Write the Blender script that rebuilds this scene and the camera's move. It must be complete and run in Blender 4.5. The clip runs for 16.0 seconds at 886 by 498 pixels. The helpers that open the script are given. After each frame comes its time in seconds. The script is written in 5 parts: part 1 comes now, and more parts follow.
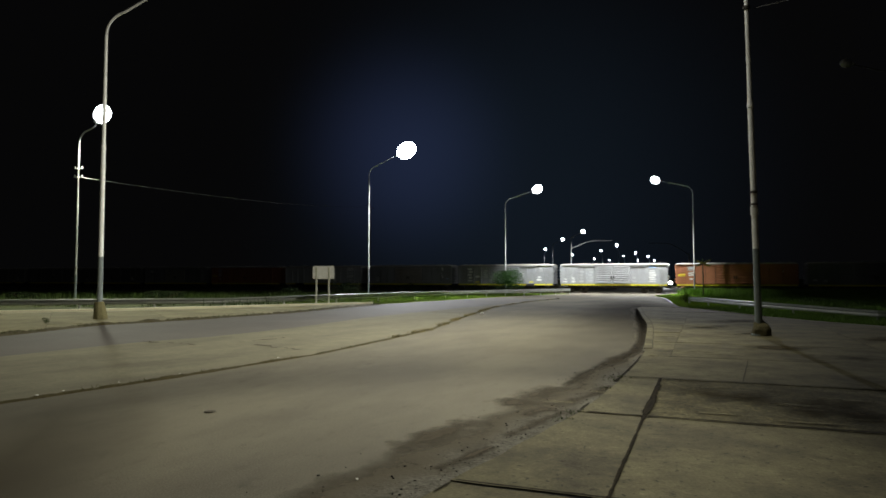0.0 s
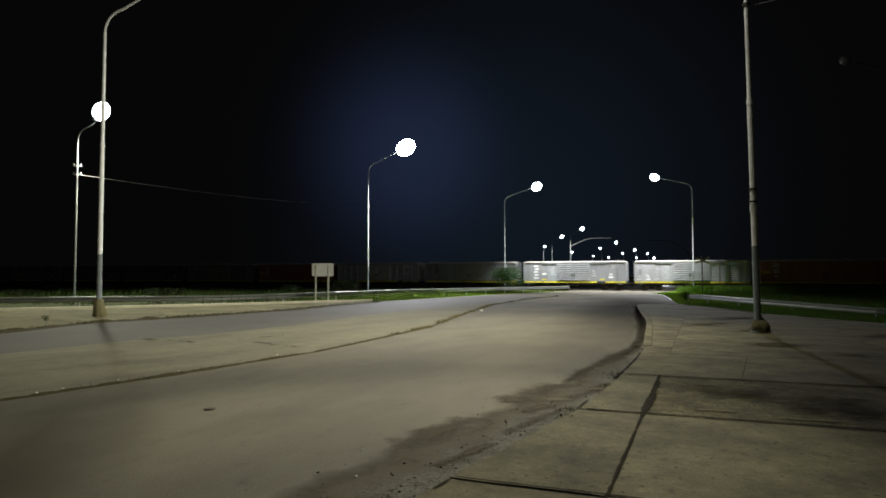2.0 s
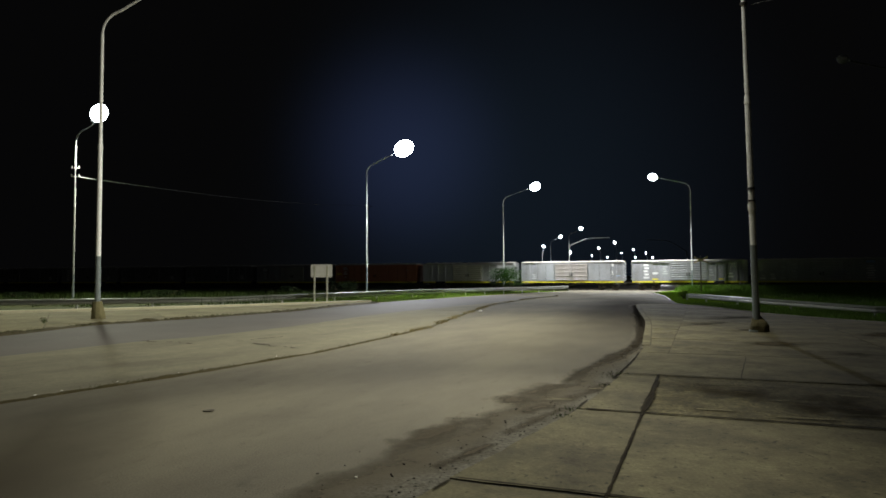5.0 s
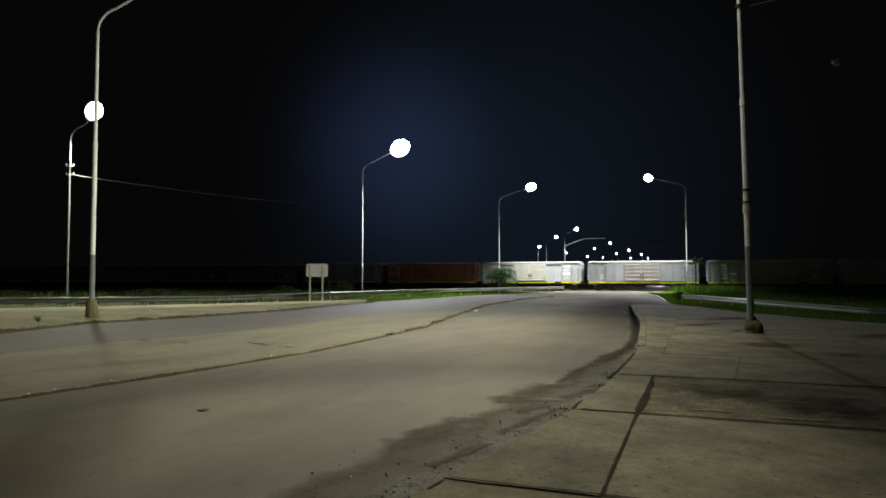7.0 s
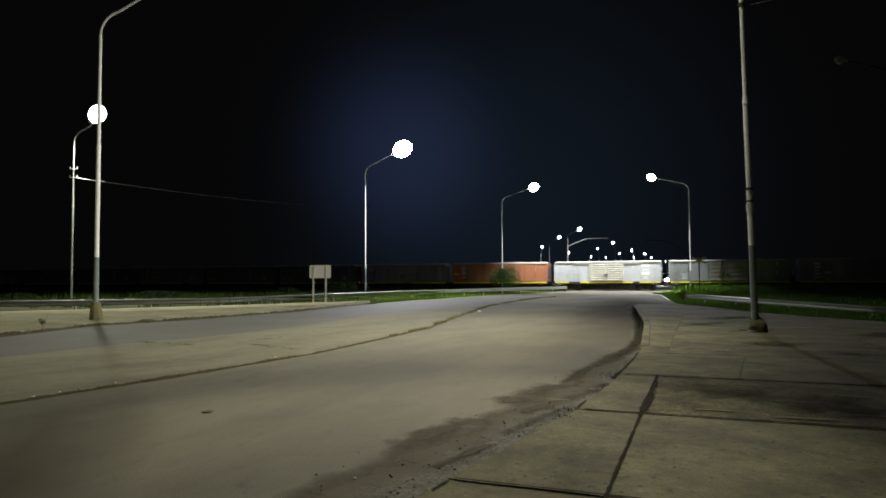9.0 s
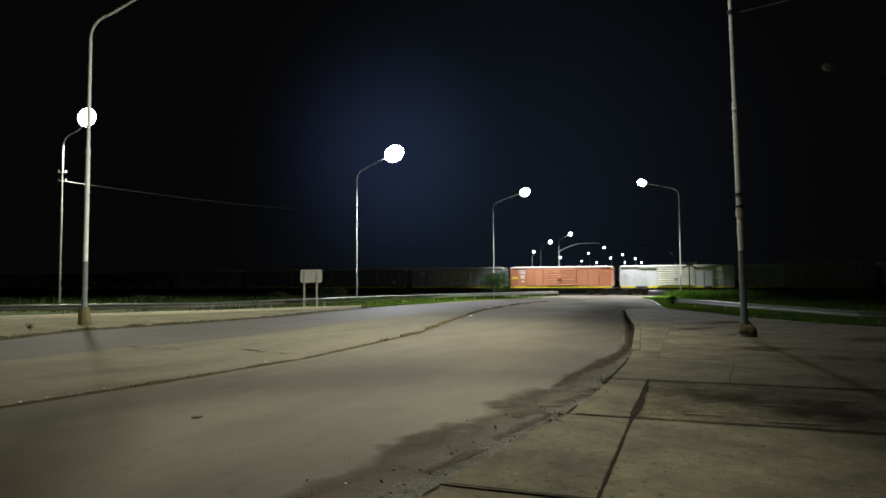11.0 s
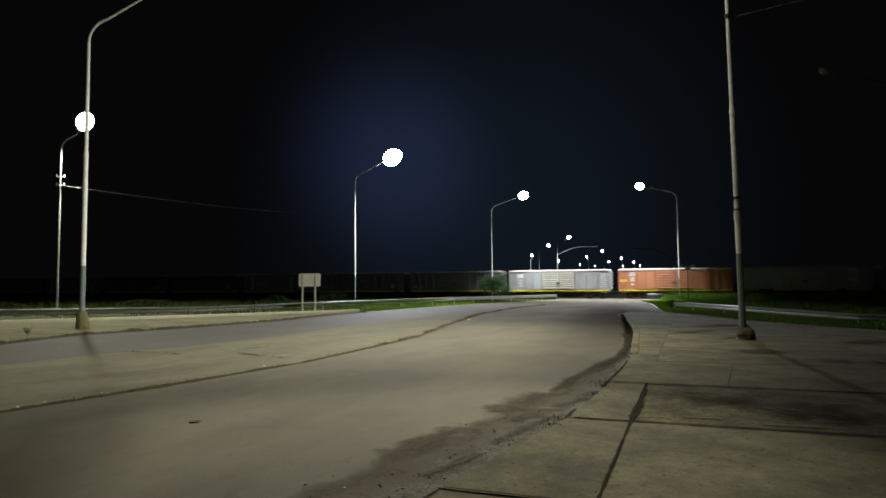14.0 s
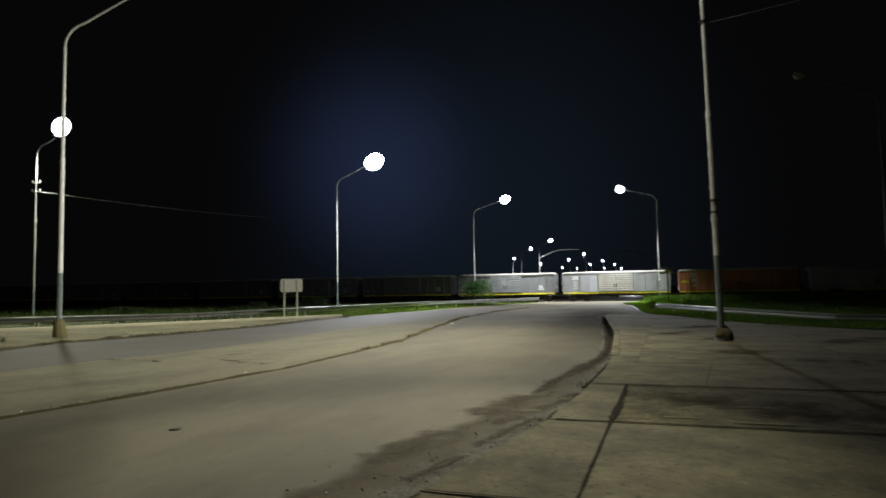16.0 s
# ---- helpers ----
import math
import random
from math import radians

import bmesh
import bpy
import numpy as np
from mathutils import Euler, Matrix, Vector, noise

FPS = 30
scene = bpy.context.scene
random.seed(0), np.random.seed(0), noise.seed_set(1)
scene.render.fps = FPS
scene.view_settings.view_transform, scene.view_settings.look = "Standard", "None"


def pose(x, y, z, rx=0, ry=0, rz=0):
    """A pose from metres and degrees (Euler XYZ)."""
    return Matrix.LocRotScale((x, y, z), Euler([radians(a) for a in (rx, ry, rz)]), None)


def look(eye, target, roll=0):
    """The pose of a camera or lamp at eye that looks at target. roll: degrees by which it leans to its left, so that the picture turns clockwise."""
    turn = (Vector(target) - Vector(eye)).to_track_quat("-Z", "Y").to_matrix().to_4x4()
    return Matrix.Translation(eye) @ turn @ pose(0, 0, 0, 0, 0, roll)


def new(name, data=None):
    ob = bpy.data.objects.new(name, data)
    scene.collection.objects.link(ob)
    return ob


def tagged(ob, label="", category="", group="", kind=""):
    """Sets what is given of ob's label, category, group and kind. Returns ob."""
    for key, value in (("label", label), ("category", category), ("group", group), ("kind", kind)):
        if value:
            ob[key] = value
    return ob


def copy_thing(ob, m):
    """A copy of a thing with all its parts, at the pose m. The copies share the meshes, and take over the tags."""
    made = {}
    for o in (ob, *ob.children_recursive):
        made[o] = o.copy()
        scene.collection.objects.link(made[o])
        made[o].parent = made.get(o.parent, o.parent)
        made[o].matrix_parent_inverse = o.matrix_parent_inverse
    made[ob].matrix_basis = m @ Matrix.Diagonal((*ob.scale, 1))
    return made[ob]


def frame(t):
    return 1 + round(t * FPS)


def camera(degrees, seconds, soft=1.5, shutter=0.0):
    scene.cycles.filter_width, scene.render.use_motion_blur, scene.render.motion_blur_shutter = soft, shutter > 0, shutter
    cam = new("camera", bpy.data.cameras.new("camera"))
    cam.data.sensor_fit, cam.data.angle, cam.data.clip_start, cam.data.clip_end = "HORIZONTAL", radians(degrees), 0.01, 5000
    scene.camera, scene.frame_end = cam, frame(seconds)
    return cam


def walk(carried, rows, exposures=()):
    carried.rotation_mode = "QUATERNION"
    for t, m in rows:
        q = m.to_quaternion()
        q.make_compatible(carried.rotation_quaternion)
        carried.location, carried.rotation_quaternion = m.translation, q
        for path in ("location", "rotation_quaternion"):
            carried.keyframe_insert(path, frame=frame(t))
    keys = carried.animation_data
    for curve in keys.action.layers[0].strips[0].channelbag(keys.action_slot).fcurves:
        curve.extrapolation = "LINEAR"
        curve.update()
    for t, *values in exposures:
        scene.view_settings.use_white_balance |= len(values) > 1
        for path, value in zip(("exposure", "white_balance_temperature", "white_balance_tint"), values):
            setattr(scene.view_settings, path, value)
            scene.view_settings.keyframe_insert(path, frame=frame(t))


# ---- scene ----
cam = camera(70, 16.0, soft=1.6, shutter=0.9)
# seconds, yaw, pitch above level, roll (degrees), and the sway of the grip in metres; the camera is held by hand at one spot
TURNS = [(0.0, 0.0, 2.659, 0.0), (0.5, 0.006, 2.648, 0.141), (1.0, -0.067, 2.64, 0.326), (1.5, -0.072, 2.411, 0.203),
         (2.0, -0.06, 2.42, 0.022), (2.5, -0.121, 2.355, -0.01), (3.0, -0.227, 2.342, 0.015), (3.5, -0.142, 2.469, 0.195),
         (4.0, -0.147, 2.549, 0.281), (6.5, -0.397, 2.316, 0.087), (7.0, -0.564, 2.454, 0.05), (7.5, -0.37, 2.516, 0.1),
         (8.0, -0.326, 2.676, 0.373), (8.5, -0.336, 2.621, 0.43), (9.0, -0.296, 2.521, 0.345), (11.5, -1.298, 3.071, 0.448),
         (12.0, -1.348, 3.15, 0.681), (12.5, -1.279, 3.148, 0.69), (13.0, -1.135, 3.272, 0.405), (13.5, -1.208, 3.245, 0.378),
         (14.0, -1.219, 3.263, 0.397), (14.5, -1.253, 3.368, 0.475), (15.0, -1.322, 3.484, 0.579), (15.4, -1.43, 3.55, 0.8), (15.5, -1.508, 3.566, 0.892),
         (15.6, -1.68, 3.575, 0.9), (15.7, -1.9, 3.585, 0.91), (15.8, -2.16, 3.595, 0.92), (15.9, -2.48, 3.605, 0.93), (16.0, -2.8, 3.61, 0.95, 0.02, -0.05)]
EYE = Vector((0.0, 0.0, 1.6))


def held(yaw, pitch, roll, dx=0.0, dy=0.0):
    return (Matrix.Translation(EYE + Vector((dx, dy, 0))) @ Matrix.Rotation(radians(yaw), 4, "Z")
            @ Matrix.Rotation(radians(90 + pitch), 4, "X") @ Matrix.Rotation(radians(-roll), 4, "Z"))


walk(cam, [(row[0], held(*row[1:])) for row in TURNS])

# ---- night sky ----
world = bpy.data.worlds.new("night")
scene.world = world
world.use_nodes = True
wn, wl = world.node_tree.nodes, world.node_tree.links
# humid night sky: the lamps' haze is painted in, blue and broad plus one halo, fading to black on all sides
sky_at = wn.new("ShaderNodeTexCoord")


def painted_glow(centre, start, power):
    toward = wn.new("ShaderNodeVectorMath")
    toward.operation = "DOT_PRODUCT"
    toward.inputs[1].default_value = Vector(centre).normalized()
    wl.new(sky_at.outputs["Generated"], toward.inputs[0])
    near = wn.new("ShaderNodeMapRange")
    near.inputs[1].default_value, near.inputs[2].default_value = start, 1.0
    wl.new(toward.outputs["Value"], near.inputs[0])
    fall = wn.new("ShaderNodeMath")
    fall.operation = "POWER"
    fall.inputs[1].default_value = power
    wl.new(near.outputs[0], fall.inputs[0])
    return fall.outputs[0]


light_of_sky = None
# the broad painted haze, then the halo centred on the brightest lamp
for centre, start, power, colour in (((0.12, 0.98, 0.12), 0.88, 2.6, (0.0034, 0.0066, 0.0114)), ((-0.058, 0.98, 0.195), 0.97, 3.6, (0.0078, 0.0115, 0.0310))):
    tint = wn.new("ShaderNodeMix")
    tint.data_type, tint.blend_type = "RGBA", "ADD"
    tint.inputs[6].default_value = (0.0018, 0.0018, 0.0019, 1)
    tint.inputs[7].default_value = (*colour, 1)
    wl.new(painted_glow(centre, start, power), tint.inputs[0])
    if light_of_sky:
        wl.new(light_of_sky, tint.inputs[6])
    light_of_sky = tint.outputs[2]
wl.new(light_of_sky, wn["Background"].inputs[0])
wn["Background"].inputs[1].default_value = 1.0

LAMP_WATTS = 15000


def lamp_light(x, y, z, watts=LAMP_WATTS, direction=0.0, lean=18.0, spread=156, colour=(0.97, 0.98, 1.0), soft=0.12):
    light = bpy.data.lights.new("street_light", "SPOT")
    light.energy, light.color, light.shadow_soft_size = watts, colour, soft
    light.spot_size, light.spot_blend = radians(spread), 1.0
    ob = new("street_light", light)
    ob.matrix_world = pose(x, y, z, 0, 0, direction) @ pose(0, 0, 0, 0, -lean, 0)
    return ob


# ---- materials ----
def material(name, colour, rough=0.8, metal=0.0, second=None, scale=3.0, mix=0.5, fine=40.0, bump=0.2, streak=None, fine_amount=0.35, specks=0.0, vary_by=0.1, turn=0.0, ramp_at=(0.36, 0.68), pits=0.0, flecks=0.0):
    """A surface with large stains (second colour), fine grain and relief; streak stretches the stains."""
    m = bpy.data.materials.new(name)
    m.use_nodes = True
    n, l = m.node_tree.nodes, m.node_tree.links
    b = n["Principled BSDF"]
    b.inputs["Roughness"].default_value, b.inputs["Metallic"].default_value = rough, metal
    if rough >= 0.8:
        b.inputs["Specular IOR Level"].default_value = 0.12
    second = second or tuple(c * 0.55 for c in colour)
    tc = n.new("ShaderNodeTexCoord")
    mp = n.new("ShaderNodeMapping")
    l.new(tc.outputs["Object"], mp.inputs[0])
    if streak:
        mp.vector_type = "TEXTURE"
        mp.inputs["Rotation"].default_value = (0, 0, radians(turn))
        mp.inputs["Scale"].default_value = tuple(1 / v for v in streak)
    big, small = n.new("ShaderNodeTexNoise"), n.new("ShaderNodeTexNoise")
    big.inputs["Scale"].default_value, big.inputs["Detail"].default_value, big.inputs["Roughness"].default_value = scale, 7, 0.62
    small.inputs["Scale"].default_value, small.inputs["Detail"].default_value = fine, 4
    l.new(mp.outputs[0], big.inputs["Vector"])
    l.new(tc.outputs["Object"], small.inputs["Vector"])
    ramp = n.new("ShaderNodeValToRGB")
    ramp.color_ramp.elements[0].position, ramp.color_ramp.elements[1].position = ramp_at
    l.new(big.outputs["Fac"], ramp.inputs[0])
    amount = n.new("ShaderNodeMath")
    amount.operation = "MULTIPLY"
    amount.inputs[1].default_value = mix
    l.new(ramp.outputs[0], amount.inputs[0])
    c1 = n.new("ShaderNodeMix")
    c1.data_type = "RGBA"
    c1.inputs[6].default_value, c1.inputs[7].default_value = (*colour, 1), (*second, 1)
    l.new(amount.outputs[0], c1.inputs[0])
    c2 = n.new("ShaderNodeMix")
    c2.data_type, c2.blend_type = "RGBA", "MULTIPLY"
    c2.inputs[0].default_value = 1.0
    grain = n.new("ShaderNodeMapRange")
    grain.inputs[1].default_value, grain.inputs[2].default_value = 0.3, 0.7
    grain.inputs[3].default_value, grain.inputs[4].default_value = 1 - fine_amount, 1 + fine_amount
    l.new(small.outputs["Fac"], grain.inputs[0])
    info = n.new("ShaderNodeObjectInfo")
    vary = n.new("ShaderNodeMapRange")
    vary.inputs[3].default_value, vary.inputs[4].default_value = 1 - vary_by, 1 + vary_by
    l.new(info.outputs["Random"], vary.inputs[0])
    both = n.new("ShaderNodeMath")
    both.operation = "MULTIPLY"
    l.new(grain.outputs[0], both.inputs[0])
    l.new(vary.outputs[0], both.inputs[1])
    l.new(c1.outputs[2], c2.inputs[6])
    l.new(both.outputs[0], c2.inputs[7])
    out = c2.outputs[2]
    if specks:
        # scattered dark pits and spots
        pit = n.new("ShaderNodeTexNoise")
        pit.inputs["Scale"].default_value, pit.inputs["Detail"].default_value, pit.inputs["Roughness"].default_value = 5.5, 6, 0.75
        l.new(mp.outputs[0], pit.inputs["Vector"])
        cut = n.new("ShaderNodeMapRange")
        cut.inputs[1].default_value, cut.inputs[2].default_value, cut.inputs[3].default_value, cut.inputs[4].default_value = 0.56, 0.72, 1.0, 1 - specks
        l.new(pit.outputs["Fac"], cut.inputs[0])
        c3 = n.new("ShaderNodeMix")
        c3.data_type, c3.blend_type = "RGBA", "MULTIPLY"
        c3.inputs[0].default_value = 1.0
        l.new(out, c3.inputs[6])
        l.new(cut.outputs[0], c3.inputs[7])
        out = c3.outputs[2]
    if pits:
        hole = n.new("ShaderNodeTexNoise")
        hole.inputs["Scale"].default_value, hole.inputs["Detail"].default_value = 17, 3
        l.new(tc.outputs["Object"], hole.inputs["Vector"])
        cut = n.new("ShaderNodeMapRange")
        cut.inputs[1].default_value, cut.inputs[2].default_value, cut.inputs[3].default_value, cut.inputs[4].default_value = 0.64, 0.7, 1.0, 1 - pits
        l.new(hole.outputs["Fac"], cut.inputs[0])
        c4 = n.new("ShaderNodeMix")
        c4.data_type, c4.blend_type = "RGBA", "MULTIPLY"
        c4.inputs[0].default_value = 1.0
        l.new(out, c4.inputs[6])
        l.new(cut.outputs[0], c4.inputs[7])
        out = c4.outputs[2]
    if flecks:
        # worn spots where the pale aggregate shows, and a cloudy film of dirt
        for scale_, rough_, lo, hi, a, c in ((9.0, 0.8, 0.55, 0.68, 1.0, 1 + flecks), (2.2, 0.72, 0.36, 0.62, 1 - flecks * 0.7, 1.08)):
            worn = n.new("ShaderNodeTexNoise")
            worn.inputs["Scale"].default_value, worn.inputs["Detail"].default_value, worn.inputs["Roughness"].default_value = scale_, 8, rough_
            l.new(tc.outputs["Object"], worn.inputs["Vector"])
            cut = n.new("ShaderNodeMapRange")
            cut.inputs[1].default_value, cut.inputs[2].default_value, cut.inputs[3].default_value, cut.inputs[4].default_value = lo, hi, a, c
            l.new(worn.outputs["Fac"], cut.inputs[0])
            c5 = n.new("ShaderNodeMix")
            c5.data_type, c5.blend_type = "RGBA", "MULTIPLY"
            c5.inputs[0].default_value = 1.0
            l.new(out, c5.inputs[6])
            l.new(cut.outputs[0], c5.inputs[7])
            out = c5.outputs[2]
    l.new(out, b.inputs["Base Color"])
    bp = n.new("ShaderNodeBump")
    bp.inputs["Strength"].default_value, bp.inputs["Distance"].default_value = bump, 0.01
    l.new(small.outputs["Fac"], bp.inputs["Height"])
    l.new(bp.outputs[0], b.inputs["Normal"])
    return m


def dirt_material(name="loose_dirt", colour=(0.132, 0.125, 0.103), dark=(0.088, 0.08, 0.062), rim_colour=(0.088, 0.077, 0.056), size=0.8, low=0.72, high=1.04, detail=7, ragged=1.0, marks=1.0):
    """Washed-up dirt that thins out raggedly over the asphalt, dark and damp at its rim, grey and broken inside; also
    films of painted dimness.
    """
    m = material(name, colour, 0.95, second=dark, scale=2.3, mix=0.9, fine=30, bump=0.9, fine_amount=0.35, specks=0.45 * marks, pits=0.85 * marks, ramp_at=(0.46, 0.58))
    n, l = m.node_tree.nodes, m.node_tree.links
    b, out = n["Principled BSDF"], n["Material Output"]
    b.inputs["Specular IOR Level"].default_value = 0.03
    at = n.new("ShaderNodeAttribute")
    at.attribute_name = "inward"
    tc = n.new("ShaderNodeTexCoord")
    ns = n.new("ShaderNodeTexNoise")
    ns.inputs["Scale"].default_value, ns.inputs["Detail"].default_value, ns.inputs["Roughness"].default_value = size, detail, 0.68
    l.new(tc.outputs["Object"], ns.inputs["Vector"])
    add = n.new("ShaderNodeMath")
    add.operation = "MULTIPLY_ADD"
    add.inputs[1].default_value = ragged
    l.new(ns.outputs["Fac"], add.inputs[0])
    l.new(at.outputs["Fac"], add.inputs[2])
    cover = n.new("ShaderNodeMapRange")
    cover.inputs[1].default_value, cover.inputs[2].default_value = low, high
    l.new(add.outputs[0], cover.inputs[0])
    rim = n.new("ShaderNodeMapRange")
    rim.inputs[1].default_value, rim.inputs[2].default_value = high, high + 0.3
    l.new(add.outputs[0], rim.inputs[0])
    old = b.inputs["Base Color"].links[0].from_socket
    mix = n.new("ShaderNodeMix")
    mix.data_type = "RGBA"
    mix.inputs[6].default_value = (*rim_colour, 1)
    l.new(rim.outputs[0], mix.inputs[0])
    l.new(old, mix.inputs[7])
    l.new(mix.outputs[2], b.inputs["Base Color"])
    clear = n.new("ShaderNodeBsdfTransparent")
    sh = n.new("ShaderNodeMixShader")
    l.new(cover.outputs[0], sh.inputs[0])
    l.new(clear.outputs[0], sh.inputs[1])
    l.new(b.outputs[0], sh.inputs[2])
    l.new(sh.outputs[0], out.inputs[0])
    return m


def glow(name, colour, strength):
    m = bpy.data.materials.new(name)
    m.use_nodes = True
    b = m.node_tree.nodes["Principled BSDF"]
    b.inputs["Base Color"].default_value = (0.8, 0.8, 0.8, 1)
    b.inputs["Emission Color"].default_value = (*colour, 1)
    b.inputs["Emission Strength"].default_value = strength
    m.cycles.emission_sampling = "NONE"
    return m


ASPHALT = material("dusty_asphalt", (0.158, 0.143, 0.103), 0.85, second=(0.09, 0.08, 0.06), scale=0.42, mix=0.75, fine=60, bump=0.25, fine_amount=0.22, specks=0.28, streak=(1.0, 0.45, 1.0), turn=-26, ramp_at=(0.4, 0.62))
LANE = material("grey_asphalt", (0.096, 0.088, 0.079), 0.8, second=(0.07, 0.065, 0.057), scale=0.3, mix=0.75, fine=60, bump=0.2, fine_amount=0.14, specks=0.2)
CONCRETE = material("old_concrete", (0.118, 0.105, 0.056), 0.9, second=(0.062, 0.053, 0.029), scale=0.7, mix=0.85, fine=34, bump=0.38, fine_amount=0.17, specks=0.35, vary_by=0.1, streak=(0.85, 1.2, 1.0), turn=-21, ramp_at=(0.44, 0.62), pits=0.65, flecks=0.4)
CONCRETE_ROUGH = material("rough_concrete", (0.114, 0.1, 0.05), 0.95, second=(0.064, 0.053, 0.023), scale=1.3, mix=0.85, fine=26, bump=0.9, fine_amount=0.45, specks=0.6, vary_by=0.1, turn=-21, ramp_at=(0.44, 0.58), pits=0.7, flecks=0.7)
CONCRETE_MEDIAN = material("worn_concrete", (0.15, 0.138, 0.094), 0.9, second=(0.096, 0.089, 0.062), scale=0.55, mix=0.9, fine=34, bump=0.35, fine_amount=0.14, specks=0.25, streak=(1.4, 0.5, 1.0), turn=-38, ramp_at=(0.4, 0.7), flecks=0.14)
CONCRETE_PALE = material("pale_concrete", (0.215, 0.195, 0.105), 0.9, second=(0.12, 0.108, 0.057), scale=0.45, mix=0.9, fine=40, bump=0.35, fine_amount=0.2, specks=0.45, ramp_at=(0.42, 0.66), flecks=0.2)
JOINT = material("joint_soil", (0.036, 0.03, 0.018), 0.95, fine=60)
DIRT = dirt_material()
DIM_ASPHALT = dirt_material("dim_asphalt", (0.044, 0.038, 0.026), (0.036, 0.031, 0.021), (0.06, 0.052, 0.037), 0.2, 0.12, 1.2, 1, 0.25, 0.0)
DAMP = dirt_material("damp_soil", (0.012, 0.009, 0.0045), (0.008, 0.006, 0.003), (0.018, 0.014, 0.007), 5.0, 0.62, 1.0, 7, 1.0, 0.0)
BEND_DIRT = dirt_material("bend_dirt", (0.031, 0.025, 0.015), (0.024, 0.019, 0.011), (0.048, 0.04, 0.026), 2.6, 1.08, 1.7, 8, 1.5, 0.5)
DAMP_PATCH = dirt_material("damp_patch", (0.056, 0.047, 0.032), (0.046, 0.038, 0.025), (0.074, 0.063, 0.045), 3.4, 0.95, 1.7, 8, 1.6, 0.3)
STAIN_SHADE = dirt_material("brown_stain_shade", (0.042, 0.033, 0.016), (0.03, 0.024, 0.011), (0.054, 0.043, 0.021), 2.2, 0.95, 1.75, 7, 1.7)
SCUFF = dirt_material("pale_scuff", (0.3, 0.29, 0.25), (0.24, 0.23, 0.2), (0.22, 0.21, 0.18), 6.0, 0.9, 1.5, 6, 1.2, 0.0)
STREAKS = dirt_material("pale_streak", (0.2, 0.18, 0.11), (0.17, 0.152, 0.09), (0.16, 0.142, 0.084), 7.0, 0.8, 1.5, 7, 1.3, 0.0)
STONE = material("dull_stone", (0.085, 0.076, 0.058), 0.9, fine=60)
PEBBLE = material("pebble", (0.022, 0.019, 0.014), 0.9, fine=60)
SOIL = material("dull_soil", (0.032, 0.042, 0.012), 0.95, second=(0.036, 0.033, 0.016), scale=0.5, mix=0.8, fine=8, bump=0.8, fine_amount=0.5)
GRASS = material("grass_blades", (0.17, 0.29, 0.02), 0.85, second=(0.17, 0.23, 0.03), scale=0.6, mix=0.7, fine=6)
# copy of the verge grass, its colour darkened for the dimmer bank
GRASS_DIM = material("dim_grass_blades", (0.13, 0.215, 0.02), 0.85, second=(0.14, 0.16, 0.03), scale=0.6, mix=0.7, fine=6)
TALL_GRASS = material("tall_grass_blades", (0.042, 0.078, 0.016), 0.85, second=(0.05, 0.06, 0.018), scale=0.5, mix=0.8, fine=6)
FAR_GRASS = material("rough_grass_blades", (0.1, 0.19, 0.023), 0.85, second=(0.09, 0.14, 0.028), scale=0.5, mix=0.8, fine=6)
LEAF = material("leaves", (0.028, 0.08, 0.01), 0.85, second=(0.02, 0.05, 0.007), scale=2.0, fine=10)
SCRUB = material("scrub_leaves", (0.01, 0.018, 0.005), 0.9, second=(0.006, 0.01, 0.003), scale=2.0, fine=10)
WEED = material("dry_weed", (0.058, 0.048, 0.022), 0.95, second=(0.032, 0.028, 0.013), scale=3.0, fine=30)
TURF = material("turf", (0.15, 0.25, 0.018), 0.95, second=(0.12, 0.16, 0.02), scale=0.6, mix=0.7, fine=9, bump=0.9, fine_amount=0.5)
KERB_PALE = material("pale_kerb", (0.78, 0.74, 0.55), 0.85, second=(0.5, 0.47, 0.33), scale=1.2, mix=0.6, fine=30, fine_amount=0.15)
DULL_GRASS = material("dull_grass_blades", (0.03, 0.05, 0.01), 0.85, second=(0.045, 0.045, 0.016), scale=0.5, mix=0.8, fine=6)
DRY_GRASS = material("dry_grass_blades", (0.2, 0.16, 0.08), 0.9, second=(0.12, 0.11, 0.035), scale=1.5, mix=0.8, fine=20)
STEEL = material("galvanised_steel", (0.45, 0.458, 0.44), 0.34, 0.8, second=(0.25, 0.255, 0.245), scale=1.5, fine=20, bump=0.06, fine_amount=0.15)
POLE_WHITE = material("pole_paint", (0.84, 0.85, 0.84), 0.5, second=(0.62, 0.61, 0.57), scale=2.5, fine=25, bump=0.1, fine_amount=0.15)
POLE_BASE = material("pole_base_paint", (0.22, 0.26, 0.27), 0.55, second=(0.15, 0.17, 0.17), scale=2, fine=25, bump=0.15, fine_amount=0.2)
POLE_GREY = material("grey_pole_paint", (0.42, 0.43, 0.42), 0.55, second=(0.28, 0.28, 0.27), scale=2.5, fine=25, bump=0.1, fine_amount=0.15)
# pole paint darkened in colour for the pole that no lamp reaches
POLE_UNLIT = material("unlit_pole_paint", (0.09, 0.095, 0.095), 0.7, second=(0.05, 0.05, 0.048), scale=2, fine=25, bump=0.15, fine_amount=0.2)
HOUSING = material("luminaire_housing", (0.4, 0.41, 0.42), 0.45, 0.4, fine=20)
LENS = glow("lit_lens", (0.9, 0.96, 1.0), 60)
LENS_NEAR = glow("lit_lens_near", (0.9, 0.96, 1.0), 14)
LENS_NEAR.cycles.emission_sampling = "AUTO"
LENS_OFF = material("unlit_lens", (0.25, 0.26, 0.28), 0.25, fine=20)
